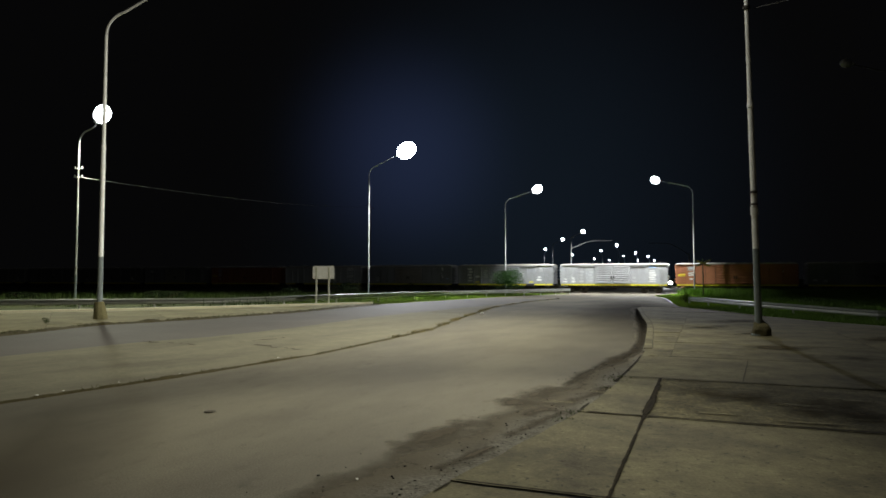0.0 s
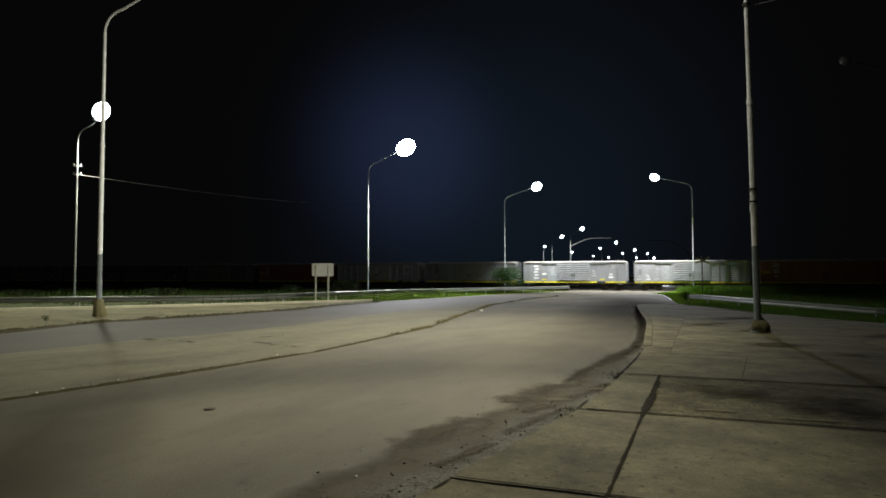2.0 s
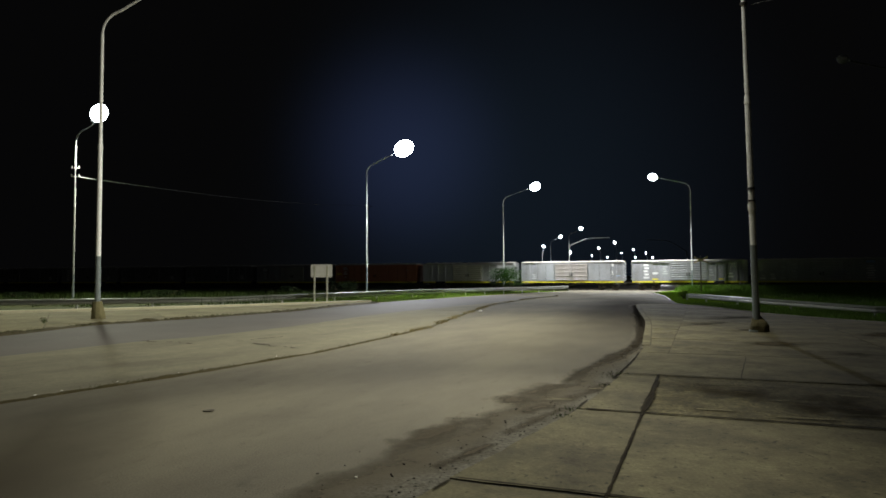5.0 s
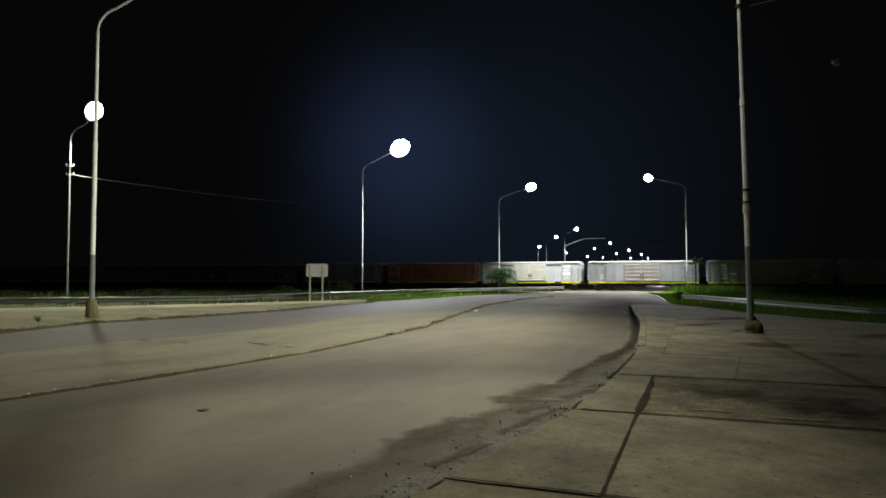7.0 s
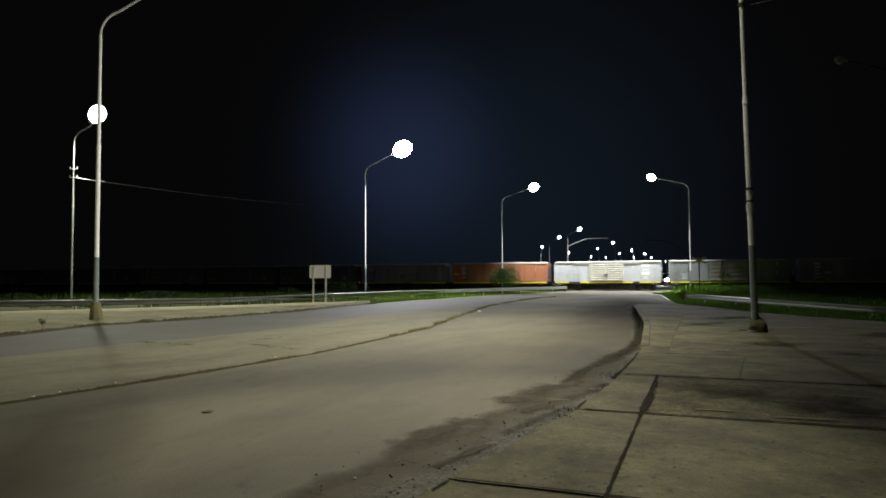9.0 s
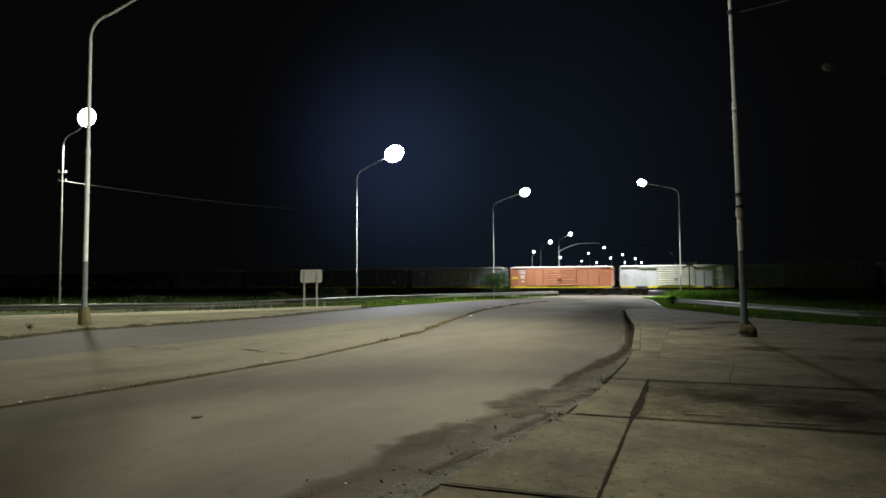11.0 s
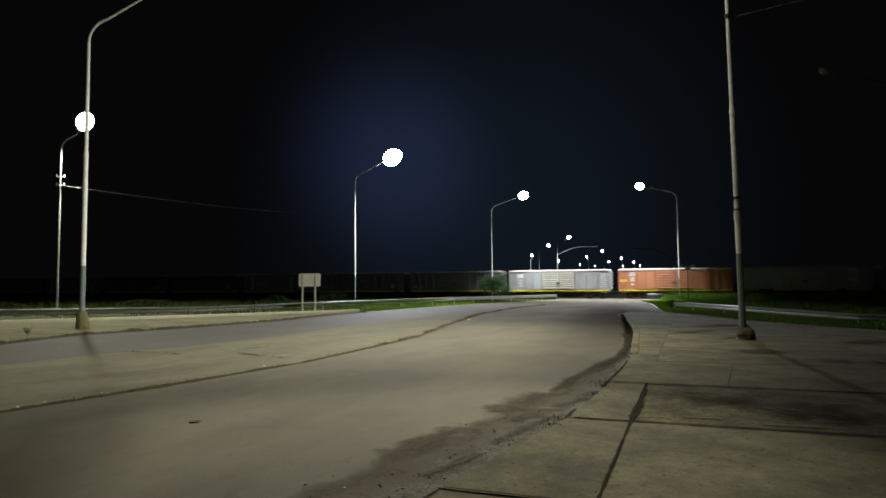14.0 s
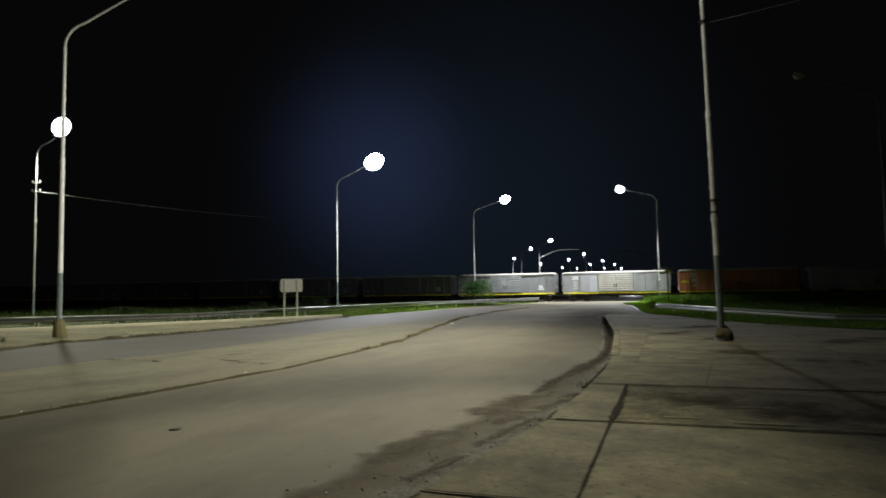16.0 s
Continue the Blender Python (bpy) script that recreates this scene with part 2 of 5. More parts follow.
SIGN_BACK = material("sign_back_sheet", (0.72, 0.72, 0.7), 0.5, 0.1, second=(0.5, 0.49, 0.46), scale=2, fine=20, bump=0.1, fine_amount=0.1)
SIGN_POST = material("sign_post", (0.5, 0.5, 0.42), 0.6, fine=20)
WHITE_LINE = material("road_paint", (0.72, 0.71, 0.66), 0.7, second=(0.45, 0.44, 0.4), scale=3, fine=30, bump=0.1)
CABLE = material("cable", (0.6, 0.6, 0.6), 0.6, fine=20, bump=0.0)
WIRE = material("dark_wire", (0.12, 0.12, 0.12), 0.6, fine=20, bump=0.0)
BALLAST = material("ballast", (0.10, 0.095, 0.085), 0.95, fine=7, bump=1.0, fine_amount=0.6)
RAIL = material("rail_steel", (0.3, 0.27, 0.24), 0.35, 0.9, second=(0.16, 0.09, 0.05), fine=20)
STREAK = (1.0, 1.0, 0.25)
W_GREY = material("grey_wagon_paint", (0.28, 0.29, 0.295), 0.55, second=(0.17, 0.165, 0.155), scale=1.1, mix=0.7, fine=14, bump=0.2, streak=STREAK, fine_amount=0.18)
W_PALE = material("pale_wagon_paint", (0.46, 0.47, 0.465), 0.6, second=(0.31, 0.305, 0.29), scale=1.1, mix=0.6, fine=14, bump=0.2, streak=STREAK, fine_amount=0.15)
W_MID = material("mid_grey_wagon_paint", (0.37, 0.38, 0.385), 0.55, second=(0.23, 0.225, 0.21), scale=1.1, mix=0.65, fine=14, bump=0.2, streak=STREAK, fine_amount=0.16)
W_DARK = material("dull_grey_wagon_paint", (0.19, 0.195, 0.2), 0.6, second=(0.11, 0.108, 0.1), scale=1.1, mix=0.7, fine=14, bump=0.2, streak=STREAK, fine_amount=0.2)
W_CREAM = material("cream_wagon_paint", (0.54, 0.525, 0.43), 0.55, second=(0.36, 0.345, 0.28), scale=1.2, mix=0.6, fine=14, bump=0.2, streak=STREAK, fine_amount=0.15)
W_OLD_CREAM = material("dull_cream_wagon_paint", (0.36, 0.355, 0.3), 0.6, second=(0.23, 0.222, 0.185), scale=1.2, mix=0.7, fine=14, bump=0.2, streak=STREAK, fine_amount=0.18)
W_DOOR = material("brown_grey_wagon_paint", (0.29, 0.265, 0.24), 0.6, second=(0.2, 0.175, 0.15), scale=1.1, mix=0.7, fine=14, bump=0.2, streak=STREAK, fine_amount=0.18)
W_RED = material("red_wagon_paint", (0.4, 0.156, 0.075), 0.55, second=(0.26, 0.096, 0.047), scale=1.1, mix=0.65, fine=14, bump=0.2, streak=STREAK, fine_amount=0.18)
W_ROOF = material("wagon_roof_paint", (0.4, 0.39, 0.36), 0.8, second=(0.27, 0.255, 0.23), scale=1.5, fine=14, fine_amount=0.2)
YELLOW = material("yellow_stripe", (0.8, 0.7, 0.02), 0.5, second=(0.5, 0.42, 0.04), scale=2.5, mix=0.6, fine=14, fine_amount=0.2)
BLACK_IRON = material("dark_iron", (0.035, 0.033, 0.03), 0.7, 0.3, second=(0.06, 0.045, 0.035), scale=2, fine=20)
WHEEL_STEEL = material("wheel_steel", (0.14, 0.12, 0.1), 0.5, 0.7, fine=20)
STENCIL = material("stencil_paint", (0.74, 0.74, 0.71), 0.6, fine=30, fine_amount=0.1)
STENCIL_PALE = material("stencil_pale_blue", (0.52, 0.58, 0.62), 0.6, fine=30, fine_amount=0.1)
STENCIL_BLUE = material("stencil_blue", (0.35, 0.5, 0.7), 0.6, fine=30, fine_amount=0.1)
CROSS_PAINT = material("crossbuck_paint", (0.3, 0.23, 0.13), 0.6, second=(0.17, 0.125, 0.065), fine=20)
BARK = material("bark", (0.08, 0.06, 0.04), 0.9, fine=20)
WOOD_POLE = material("utility_wood", (0.06, 0.05, 0.04), 0.9, fine=20)
CAR_PAINT = material("car_paint", (0.35, 0.36, 0.38), 0.3, 0.4, fine=30, fine_amount=0.05)
CAR_GLASS = material("car_glass", (0.02, 0.022, 0.025), 0.05, fine=20, bump=0.0)
RUBBER = material("rubber", (0.02, 0.02, 0.02), 0.85, fine=30)
HEADLIGHT = glow("headlight_glow", (0.95, 0.97, 1.0), 90)


# ---- mesh helpers ----
def mesh_of(bm, name, *mats):
    me = bpy.data.meshes.new(name)
    bmesh.ops.recalc_face_normals(bm, faces=bm.faces)
    bm.to_mesh(me)
    bm.free()
    for m in mats:
        me.materials.append(m)
    return me


def part(name, bm, mat, parent, label="", at=None):
    ob = new(name, mesh_of(bm, name, mat))
    ob.parent = parent
    if at is not None:
        ob.matrix_basis = at
    if label:
        ob["label"] = label
    return ob


def thing(name, m, label, category, group=""):
    ob = new(name)
    ob.empty_display_size = 0.3
    ob.matrix_basis = m
    return tagged(ob, label, category, group)


def box(bm, x0, x1, y0, y1, z0, z1, bevel=0.0):
    made = bmesh.ops.create_cube(bm, size=1, matrix=Matrix.Translation(((x0 + x1) / 2, (y0 + y1) / 2, (z0 + z1) / 2))
                                 @ Matrix.Diagonal((x1 - x0, y1 - y0, z1 - z0, 1)))
    if bevel:
        edges = {e for v in made["verts"] for e in v.link_edges}
        bmesh.ops.bevel(bm, geom=list(edges), offset=bevel, segments=1, affect="EDGES")
    return bm


def rod(bm, a, b, r0, r1=None, sides=8):
    """A tapered round bar from a to b."""
    a, b = Vector(a), Vector(b)
    d = b - a
    m = Matrix.Translation((a + b) / 2) @ d.to_track_quat("Z", "Y").to_matrix().to_4x4()
    bmesh.ops.create_cone(bm, cap_ends=True, segments=sides, radius1=r0, radius2=r1 if r1 is not None else r0, depth=d.length, matrix=m)
    return bm


def tube(bm, points, radii, sides=8):
    """A round bar along a bent line."""
    rings = []
    pts = [Vector(p) for p in points]
    for i, p in enumerate(pts):
        d = (pts[min(i + 1, len(pts) - 1)] - pts[max(i - 1, 0)]).normalized()
        q = d.to_track_quat("Z", "Y")
        rings.append([bm.verts.new(p + q @ Vector((math.cos(k * math.tau / sides) * radii[i], math.sin(k * math.tau / sides) * radii[i], 0))) for k in range(sides)])
    for a, b in zip(rings, rings[1:]):
        for k in range(sides):
            bm.faces.new((a[k], a[(k + 1) % sides], b[(k + 1) % sides], b[k]))
    bm.faces.new(rings[0][::-1])
    bm.faces.new(rings[-1])
    return bm


def slab(bm, outline, z0, z1):
    """A flat plate from an outline in plan."""
    top = [bm.verts.new((x, y, z1)) for x, y in outline]
    low = [bm.verts.new((x, y, z0)) for x, y in outline]
    bm.faces.new(top)
    n = len(top)
    for i in range(n):
        bm.faces.new((low[i], low[(i + 1) % n], top[(i + 1) % n], top[i]))


def smooth(ob):
    for p in ob.data.polygons:
        p.use_smooth = True
    return ob


def ground_z(x, y):
    """The road falls a little towards the crossing; beside the pavement the grass falls into a shallow ditch."""
    ease = lambda v: (lambda u: u * u * (3 - 2 * u))(min(max(v, 0), 1))
    ditch = 0.42 * ease((x - 14.6) / 5) * ease((56 - y) / 14) * ease((y - 20) / 5)
    return -0.24 * ease((y - 42) / 32) - ditch


def along(line, step):
    """Points along a bent line, about step apart."""
    out = [line[0]]
    for a, b in zip(line, line[1:]):
        d = math.dist(a, b)
        k = max(1, round(d / step))
        out += [tuple(a[j] + (b[j] - a[j]) * i / k for j in range(len(a))) for i in range(1, k + 1)]
    return out


def clip(poly, cx, cy, nx, ny):
    """The side of poly where (p - c) . n >= 0."""
    out = []
    for i, p in enumerate(poly):
        q = poly[i - 1]
        dp, dq = (p[0] - cx) * nx + (p[1] - cy) * ny, (q[0] - cx) * nx + (q[1] - cy) * ny
        if (dp >= 0) != (dq >= 0):
            t = dq / (dq - dp)
            out.append((q[0] + (p[0] - q[0]) * t, q[1] + (p[1] - q[1]) * t))
        if dp >= 0:
            out.append(p)
    return out


def at_y(line, y):
    """x on a bent line that climbs in y."""
    for a, b in zip(line, line[1:]):
        if a[1] <= y <= b[1]:
            return a[0] + (b[0] - a[0]) * (y - a[1]) / (b[1] - a[1])
    return line[0][0] if y < line[0][1] else line[-1][0]


# ---- ground and road ----
TRACK_AT, TRACK_STEP = Vector((15.0, 82.0, 0.0)), Vector((12.9, -4.93, 0.0))
PITCH = TRACK_STEP.length
TRACK_TURN = math.degrees(math.atan2(TRACK_STEP.y, TRACK_STEP.x))
RAIL_Z = -0.2


def build_ground():
    bm = bmesh.new()
    xs = [-900, -400, -150, -80, -40, -20, -10, 0, 10, 13, 14.6, 16, 17.3, 18.6, 20, 25, 30, 45, 60, 90, 150, 300, 500, 1000]
    ys = [-300, -60, -20, 0, 20, 22, 24, 26, 30, 36, 40, 44, 48, 52, 56, 60, 64, 68, 72, 76, 100, 150, 300, 600, 1200, 2600]
    grid = [[bm.verts.new((x, y, ground_z(x, y) - 0.06)) for x in xs] for y in ys]
    for j in range(len(ys) - 1):
        for i in range(len(xs) - 1):
            bm.faces.new((grid[j][i], grid[j][i + 1], grid[j + 1][i + 1], grid[j + 1][i]))
    ob = new("ground", mesh_of(bm, "ground", SOIL))
    tagged(ob, "dark grassy ground stretching to the horizon", "ground", kind="structure")


LEFT_EDGE = [(-34, -40), (-30, -10), (-27, 10), (-27, 25.3), (-19.9, 28.5), (-15.8, 30.5), (-10.9, 33.9), (-7.5, 36.6), (-4, 39.2), (-0.2, 46), (7.4, 64), (12.4, 73), (15.3, 76), (18, 90), (32, 140), (50, 200), (140, 480)]
RIGHT_EDGE = [(30, -40), (27, -10), (23, 5), (17.5, 15), (14.4, 22), (13.4, 28), (13.4, 36), (15.1, 41.7), (18.2, 52), (22.1, 66.3), (27, 74), (38, 90), (50, 140), (66, 200), (156, 480)]


def build_road():
    bm = bmesh.new()
    ys = [-40, -20, -10, 0, 4, 8, 12, 16, 20, 24, 28, 32, 34, 36, 37, 38, 39, 39.4, 41, 42, 44, 46, 48, 50, 52, 54, 56, 58, 60, 62, 64, 66, 68, 70, 72, 74, 76, 80, 86, 92, 100, 120, 140, 170, 200, 300, 480]
    rows = []
    for y in ys:
        a, b = at_y(LEFT_EDGE, y), at_y(RIGHT_EDGE, y)
        rows.append([bm.verts.new((a + (b - a) * k / 8, y, ground_z(0, y))) for k in range(9)])
    for a, b in zip(rows, rows[1:]):
        for k in range(8):
            bm.faces.new((a[k], a[k + 1], b[k + 1], b[k]))
    ob = new("road", mesh_of(bm, "road", ASPHALT))
    tagged(ob, "dusty worn asphalt road curving to the level crossing", "road", kind="structure")
    # the paler grey side lane between the two concrete strips
    bm = bmesh.new()
    near = [(-15, 3), (-10.0, 10.5), (-8.5, 13.8), (-7.5, 15.8), (-6.3, 17.2), (-5.3, 19.2), (-4.27, 21.9), (-3.1, 25.5), (-1.6, 29.0), (3.2, 38.0), (8.6, 49.5)]
    far = [(-17, 5), (-12.7, 15.6), (-11.7, 21.6), (-9.4, 25.0), (-6.8, 30.0), (-3.8, 38.0), (0.4, 46.0), (4.2, 55)]
    a, b = along(near, 1.5), along(far, 1.5)
    n = 40
    pa = [a[round(i * (len(a) - 1) / n)] for i in range(n + 1)]
    pb = [b[round(i * (len(b) - 1) / n)] for i in range(n + 1)]
    va = [bm.verts.new((x, y, ground_z(x, y) + 0.006)) for x, y in pa]
    vb = [bm.verts.new((x, y, ground_z(x, y) + 0.006)) for x, y in pb]
    for i in range(n):
        bm.faces.new((va[i], va[i + 1], vb[i + 1], vb[i]))
    tagged(new("side_lane", mesh_of(bm, "side_lane", LANE)), "grey smoother asphalt lane beside the concrete strip", "road", kind="structure")


def build_line():
    bm = bmesh.new()
    line = along([(14.9, 41.2), (15.4, 42.7), (18.4, 52.5), (22.2, 66.2), (25.5, 72)], 1.2)
    prev = None
    for x, y in line:
        z = ground_z(0, y) + 0.008
        cur = (bm.verts.new((x - 0.07, y, z)), bm.verts.new((x + 0.01, y, z)))
        if prev:
            bm.faces.new((prev[0], prev[1], cur[1], cur[0]))
        prev = cur
    tagged(new("edge_line", mesh_of(bm, "edge_line", WHITE_LINE)), "worn white painted line along the road edge", "road marking", kind="structure")


def bent(line, k=5):
    """A smooth bend through the points of a line."""
    pts = [Vector(p) for p in line]
    pts = [pts[0] * 2 - pts[1]] + pts + [pts[-1] * 2 - pts[-2]]
    out = []
    for a, b, c, d in zip(pts, pts[1:], pts[2:], pts[3:]):
        for i in range(k):
            t = i / k
            out.append(tuple(0.5 * (2 * b + (c - a) * t + (2 * a - 5 * b + 4 * c - d) * t * t + (3 * b - a - 3 * c + d) * t ** 3)))
    return out + [tuple(pts[-2])]


KERB_BEND = bent([(1.66, 7.62), (2.89, 10.24), (4.1, 13.08), (5.36, 16.74), (7.04, 21.85), (8.6, 27.5), (10.5, 34.2)])
# pavement slabs: joints every 3 m along one way, and across it
O, EA, EB = (1.22, 4.69), (0.352, 0.936), (0.925, -0.381)
RIGHT_PAVEMENT = [(-4.4, -6), (-2.3, 0), (-1.2, 2.6), (-0.18, 4.6), (0.03, 4.99), *KERB_BEND, (11.0, 35.2), (12.2, 34.9), (13.1, 33.2), (13.2, 26.5), (14.3, 20.6), (17, 14.6), (22.5, 4.5), (25, -6)]
MEDIAN = [(-16, -6), (-9.9, 1.6), (-5.73, 8.1), (-4.5, 10.06), (-2.68, 13.35), (-1.58, 16.3), (-0.43, 19.7), (0.58, 24.88), (2.65, 34.45), (5.6, 42.5), (9.2, 50.5),
          (8.4, 49.6), (3.2, 38.2), (-1.6, 29.1), (-3.1, 25.6), (-4.25, 22.0), (-5.3, 19.3), (-6.3, 17.3), (-7.5, 15.9), (-8.5, 13.9), (-10.0, 10.6), (-15, 3.1), (-20, -5)]
LEFT_PAVEMENT = [(-17.0, 3.5), (-12.6, 16.6), (-11.8, 21.7), (-9.5, 25.0), (-7.85, 28.0), (-6.8, 30.1), (-5.66, 34.45), (-3.88, 38.12), (-4.3, 38.9), (-7.5, 36.7), (-10.9, 34.0), (-13.8, 32.0), (-15.8, 30.6), (-19.9, 28.6), (-27, 25.4), (-27.5, 8)]


def build_slabs(name, outline, top, rows, cols, gap, mat, label, origin=O, ea=EA, eb=EB):
    bm = bmesh.new()
    slab(bm, outline, -0.05, top - 0.011)
    bmesh.ops.triangulate(bm, faces=bm.faces[:])
    base = new(name, mesh_of(bm, name, JOINT))
    tagged(base, label, "pavement", kind="structure")
    rng = random.Random(name)
    for i, (a0, a1) in enumerate(zip(rows, rows[1:])):
        for b0, b1 in zip(cols(i), cols(i)[1:]):
            poly = outline
            ga, gb = gap[0] / 2, gap[1] / 2
            for s, v, sign in (("a", a0 + ga, 1), ("a", a1 - ga, -1), ("b", b0 + gb, 1), ("b", b1 - gb, -1)):
                e = ea if s == "a" else eb
                poly = clip(poly, origin[0] + e[0] * v, origin[1] + e[1] * v, e[0] * sign, e[1] * sign)
                if len(poly) < 3:
                    break
            if len(poly) < 3:
                continue
            area = abs(sum(p[0] * q[1] - q[0] * p[1] for p, q in zip(poly, poly[1:] + poly[:1]))) / 2
            if area < 0.05:
                continue
            ring = []
            for p, q in zip(poly, poly[1:] + poly[:1]):
                k = max(1, min(14, round(math.dist(p, q) / 0.3)))
                for c in range(k):
                    v = Vector((p[0] + (q[0] - p[0]) * c / k, p[1] + (q[1] - p[1]) * c / k, 0))
                    o = noise.noise_vector(v * 2.3) * 0.022 + noise.noise_vector(v * 9) * 0.008
                    ring.append((v.x + o.x, v.y + o.y))
            poly = ring
            cx, cy = sum(p[0] for p in poly) / len(poly), sum(p[1] for p in poly) / len(poly)
            bm = bmesh.new()
            h = top + rng.uniform(-0.004, 0.004)
            tip = 0.08 if area < 25 else 0.0
            slab(bm, [(x - cx, y - cy) for x, y in poly], top - 0.06, h)
            bmesh.ops.triangulate(bm, faces=bm.faces[:])
            part("slab", bm, mat(i, b0), base, at=pose(cx, cy, 0, rng.uniform(-tip, tip), rng.uniform(-tip, tip), 0))
    return base


def build_pavements():
    rows = [-12.2, -9.2, -6.2, -3.2, -0.1, 2.83, 5.79, 8.77, 11.9, 14.9, 17.9, 20.9, 23.9, 26.9, 29.9, 32.9]
    columns = {6: (-12, 5.6, 9.8, 14.0, 30)}
    build_slabs("pavement_right", RIGHT_PAVEMENT, 0.022, rows, lambda i: columns.get(i, (-12, -8, -4, 0, 4.2, 8.4, 12.6, 17, 22, 30)), (0.028, 0.014), lambda i, b0: CONCRETE_ROUGH if (i == 5 and b0 >= 0) or (i == 6 and b0 > 5) else CONCRETE,
                "stained concrete pavement of large cast slabs with dirty joints")
    build_slabs("median", MEDIAN, 0.02, [-30, 18.5, 29, 40, 60], lambda i: [-40, 40], (0.02, 0.02), lambda i, b0: CONCRETE_MEDIAN,
                "flat cracked concrete strip between the road and side lane", ea=(0.62, 0.785), eb=(0.785, -0.62))
    build_slabs("pavement_left", LEFT_PAVEMENT, 0.035, [-30, -8, -4, 0, 4, 8, 12, 16, 20, 24, 28, 32, 36, 60], lambda i: [-60, -22, 60], (0.02, 0.02), lambda i, b0: CONCRETE_PALE,
                "pale concrete pavement with weeds along its kerb", ea=(0.86, 0.51), eb=(0.51, -0.86))


# ---- street lamps ----
def street_lamp(x, y, z, arm, rise, height, lit, label, direction=0.0, base_dark=2.4, watts=0, colour=(0.97, 0.98, 1.0), footing=False, lean=0.0, size=1.25, aim=(18, 156), added_spot=0, down=0, thick=1.0, lens=None, back=0.0, swing=0.0, paint=None, soft=0.12, extra=(), bloom=1.0):
    paint = paint or POLE_WHITE
    lamp = thing("street_lamp", pose(x, y, z, 0, 0, direction) @ pose(0, 0, 0, 0, lean, 0), label, "street lamp", "street lamps along the road")
    bm = bmesh.new()
    rod(bm, (0, 0, base_dark), (0, 0, height * 0.56), 0.095 * thick, 0.088 * thick, 12)
    rod(bm, (0, 0, height * 0.56), (0, 0, height * 0.58), 0.105 * thick, 0.085 * thick, 12)
    rod(bm, (0, 0, height * 0.58), (0, 0, height - 0.6), 0.075 * thick, 0.065 * thick, 12)
    part("pole", bm, paint, lamp)
    bm = bmesh.new()
    rod(bm, (0, 0, 0), (0, 0, base_dark), 0.11 * thick, 0.1 * thick, 12)
    rod(bm, (0, 0, 0), (0, 0, 0.05), 0.2, 0.2, 12)
    part("pole_base", bm, POLE_BASE, lamp, "dark grey painted lower pole")
    bm = bmesh.new()
    pts, k = [], 7
    for i in range(k + 1):
        a = i / k * math.pi / 2 * 0.82
        r = 0.95
        pts.append((r - r * math.cos(a), 0, height - 0.6 + r * math.sin(a)))
    x0, _, z0 = pts[-1]
    head_z = height + rise
    pts.append((x0 + (arm - x0) * 0.5, 0, z0 + (head_z - z0) * 0.58))
    pts.append((arm - 0.3, 0, head_z))
    tube(bm, pts, [r * thick for r in [0.055] * (len(pts) - 2) + [0.045, 0.04]])
    part("arm", bm, paint, lamp)
    tilt = -math.degrees(math.atan2(head_z - pts[-2][2], arm - 0.3 - pts[-2][0])) - 4
    m = pose(arm - 0.3, 0, head_z, 0, tilt, 0) @ Matrix.Diagonal((size, size, size, 1))
    bm = bmesh.new()
    box(bm, 0, 0.95, -0.2, 0.2, -0.03, 0.1, 0.04)
    for k in range(5):
        box(bm, 0.15 + k * 0.14, 0.19 + k * 0.14, -0.16, 0.16, 0.1, 0.13)
    head = part("luminaire", bm, HOUSING, lamp, at=m)
    # the lens is drawn oversize, so its shape stands in for the lamp's bloom
    bm = bmesh.new()
    bmesh.ops.create_uvsphere(bm, u_segments=24, v_segments=14, radius=1, matrix=Matrix.Translation((0.55, 0, -0.03)) @ Matrix.Diagonal((0.43 * bloom, 0.35 * bloom, 0.34 * bloom, 1)))
    smooth(part("lens", bm, lens or (LENS if lit else LENS_OFF), head, "glowing white lens" if lit else "unlit glass lens"))
    if footing:
        bm = bmesh.new()
        if x < 0:
            rod(bm, (0.03, 0, -0.1), (0, 0, 0.66), 0.29, 0.17, 9)
        else:
            bmesh.ops.create_icosphere(bm, subdivisions=3, radius=1)
        for v in bm.verts:
            n = 1 + 0.22 * noise.noise(v.co * 1.7)
            if x > 0:
                v.co = Vector((v.co.x * 0.25 * n - 0.07, v.co.y * 0.25 * n - 0.02, max(v.co.z, -0.2) * 0.38 * n + 0.06))
            else:
                v.co.x, v.co.y = v.co.x * n, v.co.y * n
        part("footing", bm, CONCRETE_PALE if x < 0 else CONCRETE, lamp, "rough concrete collar")
    if watts:
        a = radians(direction)
        d = arm + 0.25 - back
        under = z + head_z - 0.34 * bloom * size - 0.1
        lamp_light(x + d * math.cos(a), y + d * math.sin(a), under, watts, direction + swing, *aim, colour, soft)
    for power, way, lean_, spread_ in extra:
        # added beams from the head that brighten poles, rail and verge
        lamp_light(x + d * math.cos(a), y + d * math.sin(a), under - 0.08, power, way, lean_, spread_, colour)
    if down:
        # and a broad, weaker spread on all sides
        lamp_light(x + d * math.cos(a), y + d * math.sin(a), under - 0.06, down, direction, 0, 152, colour)
    if added_spot:
        # an added narrow beam from the head brightens the ground near the viewpoint
        light = lamp_light(x + d * math.cos(a), y + d * math.sin(a), under - 0.07, added_spot, spread=33, colour=colour)
        light.matrix_world = look(light.matrix_basis.translation, (-0.3, 5.7, 0))
    return lamp


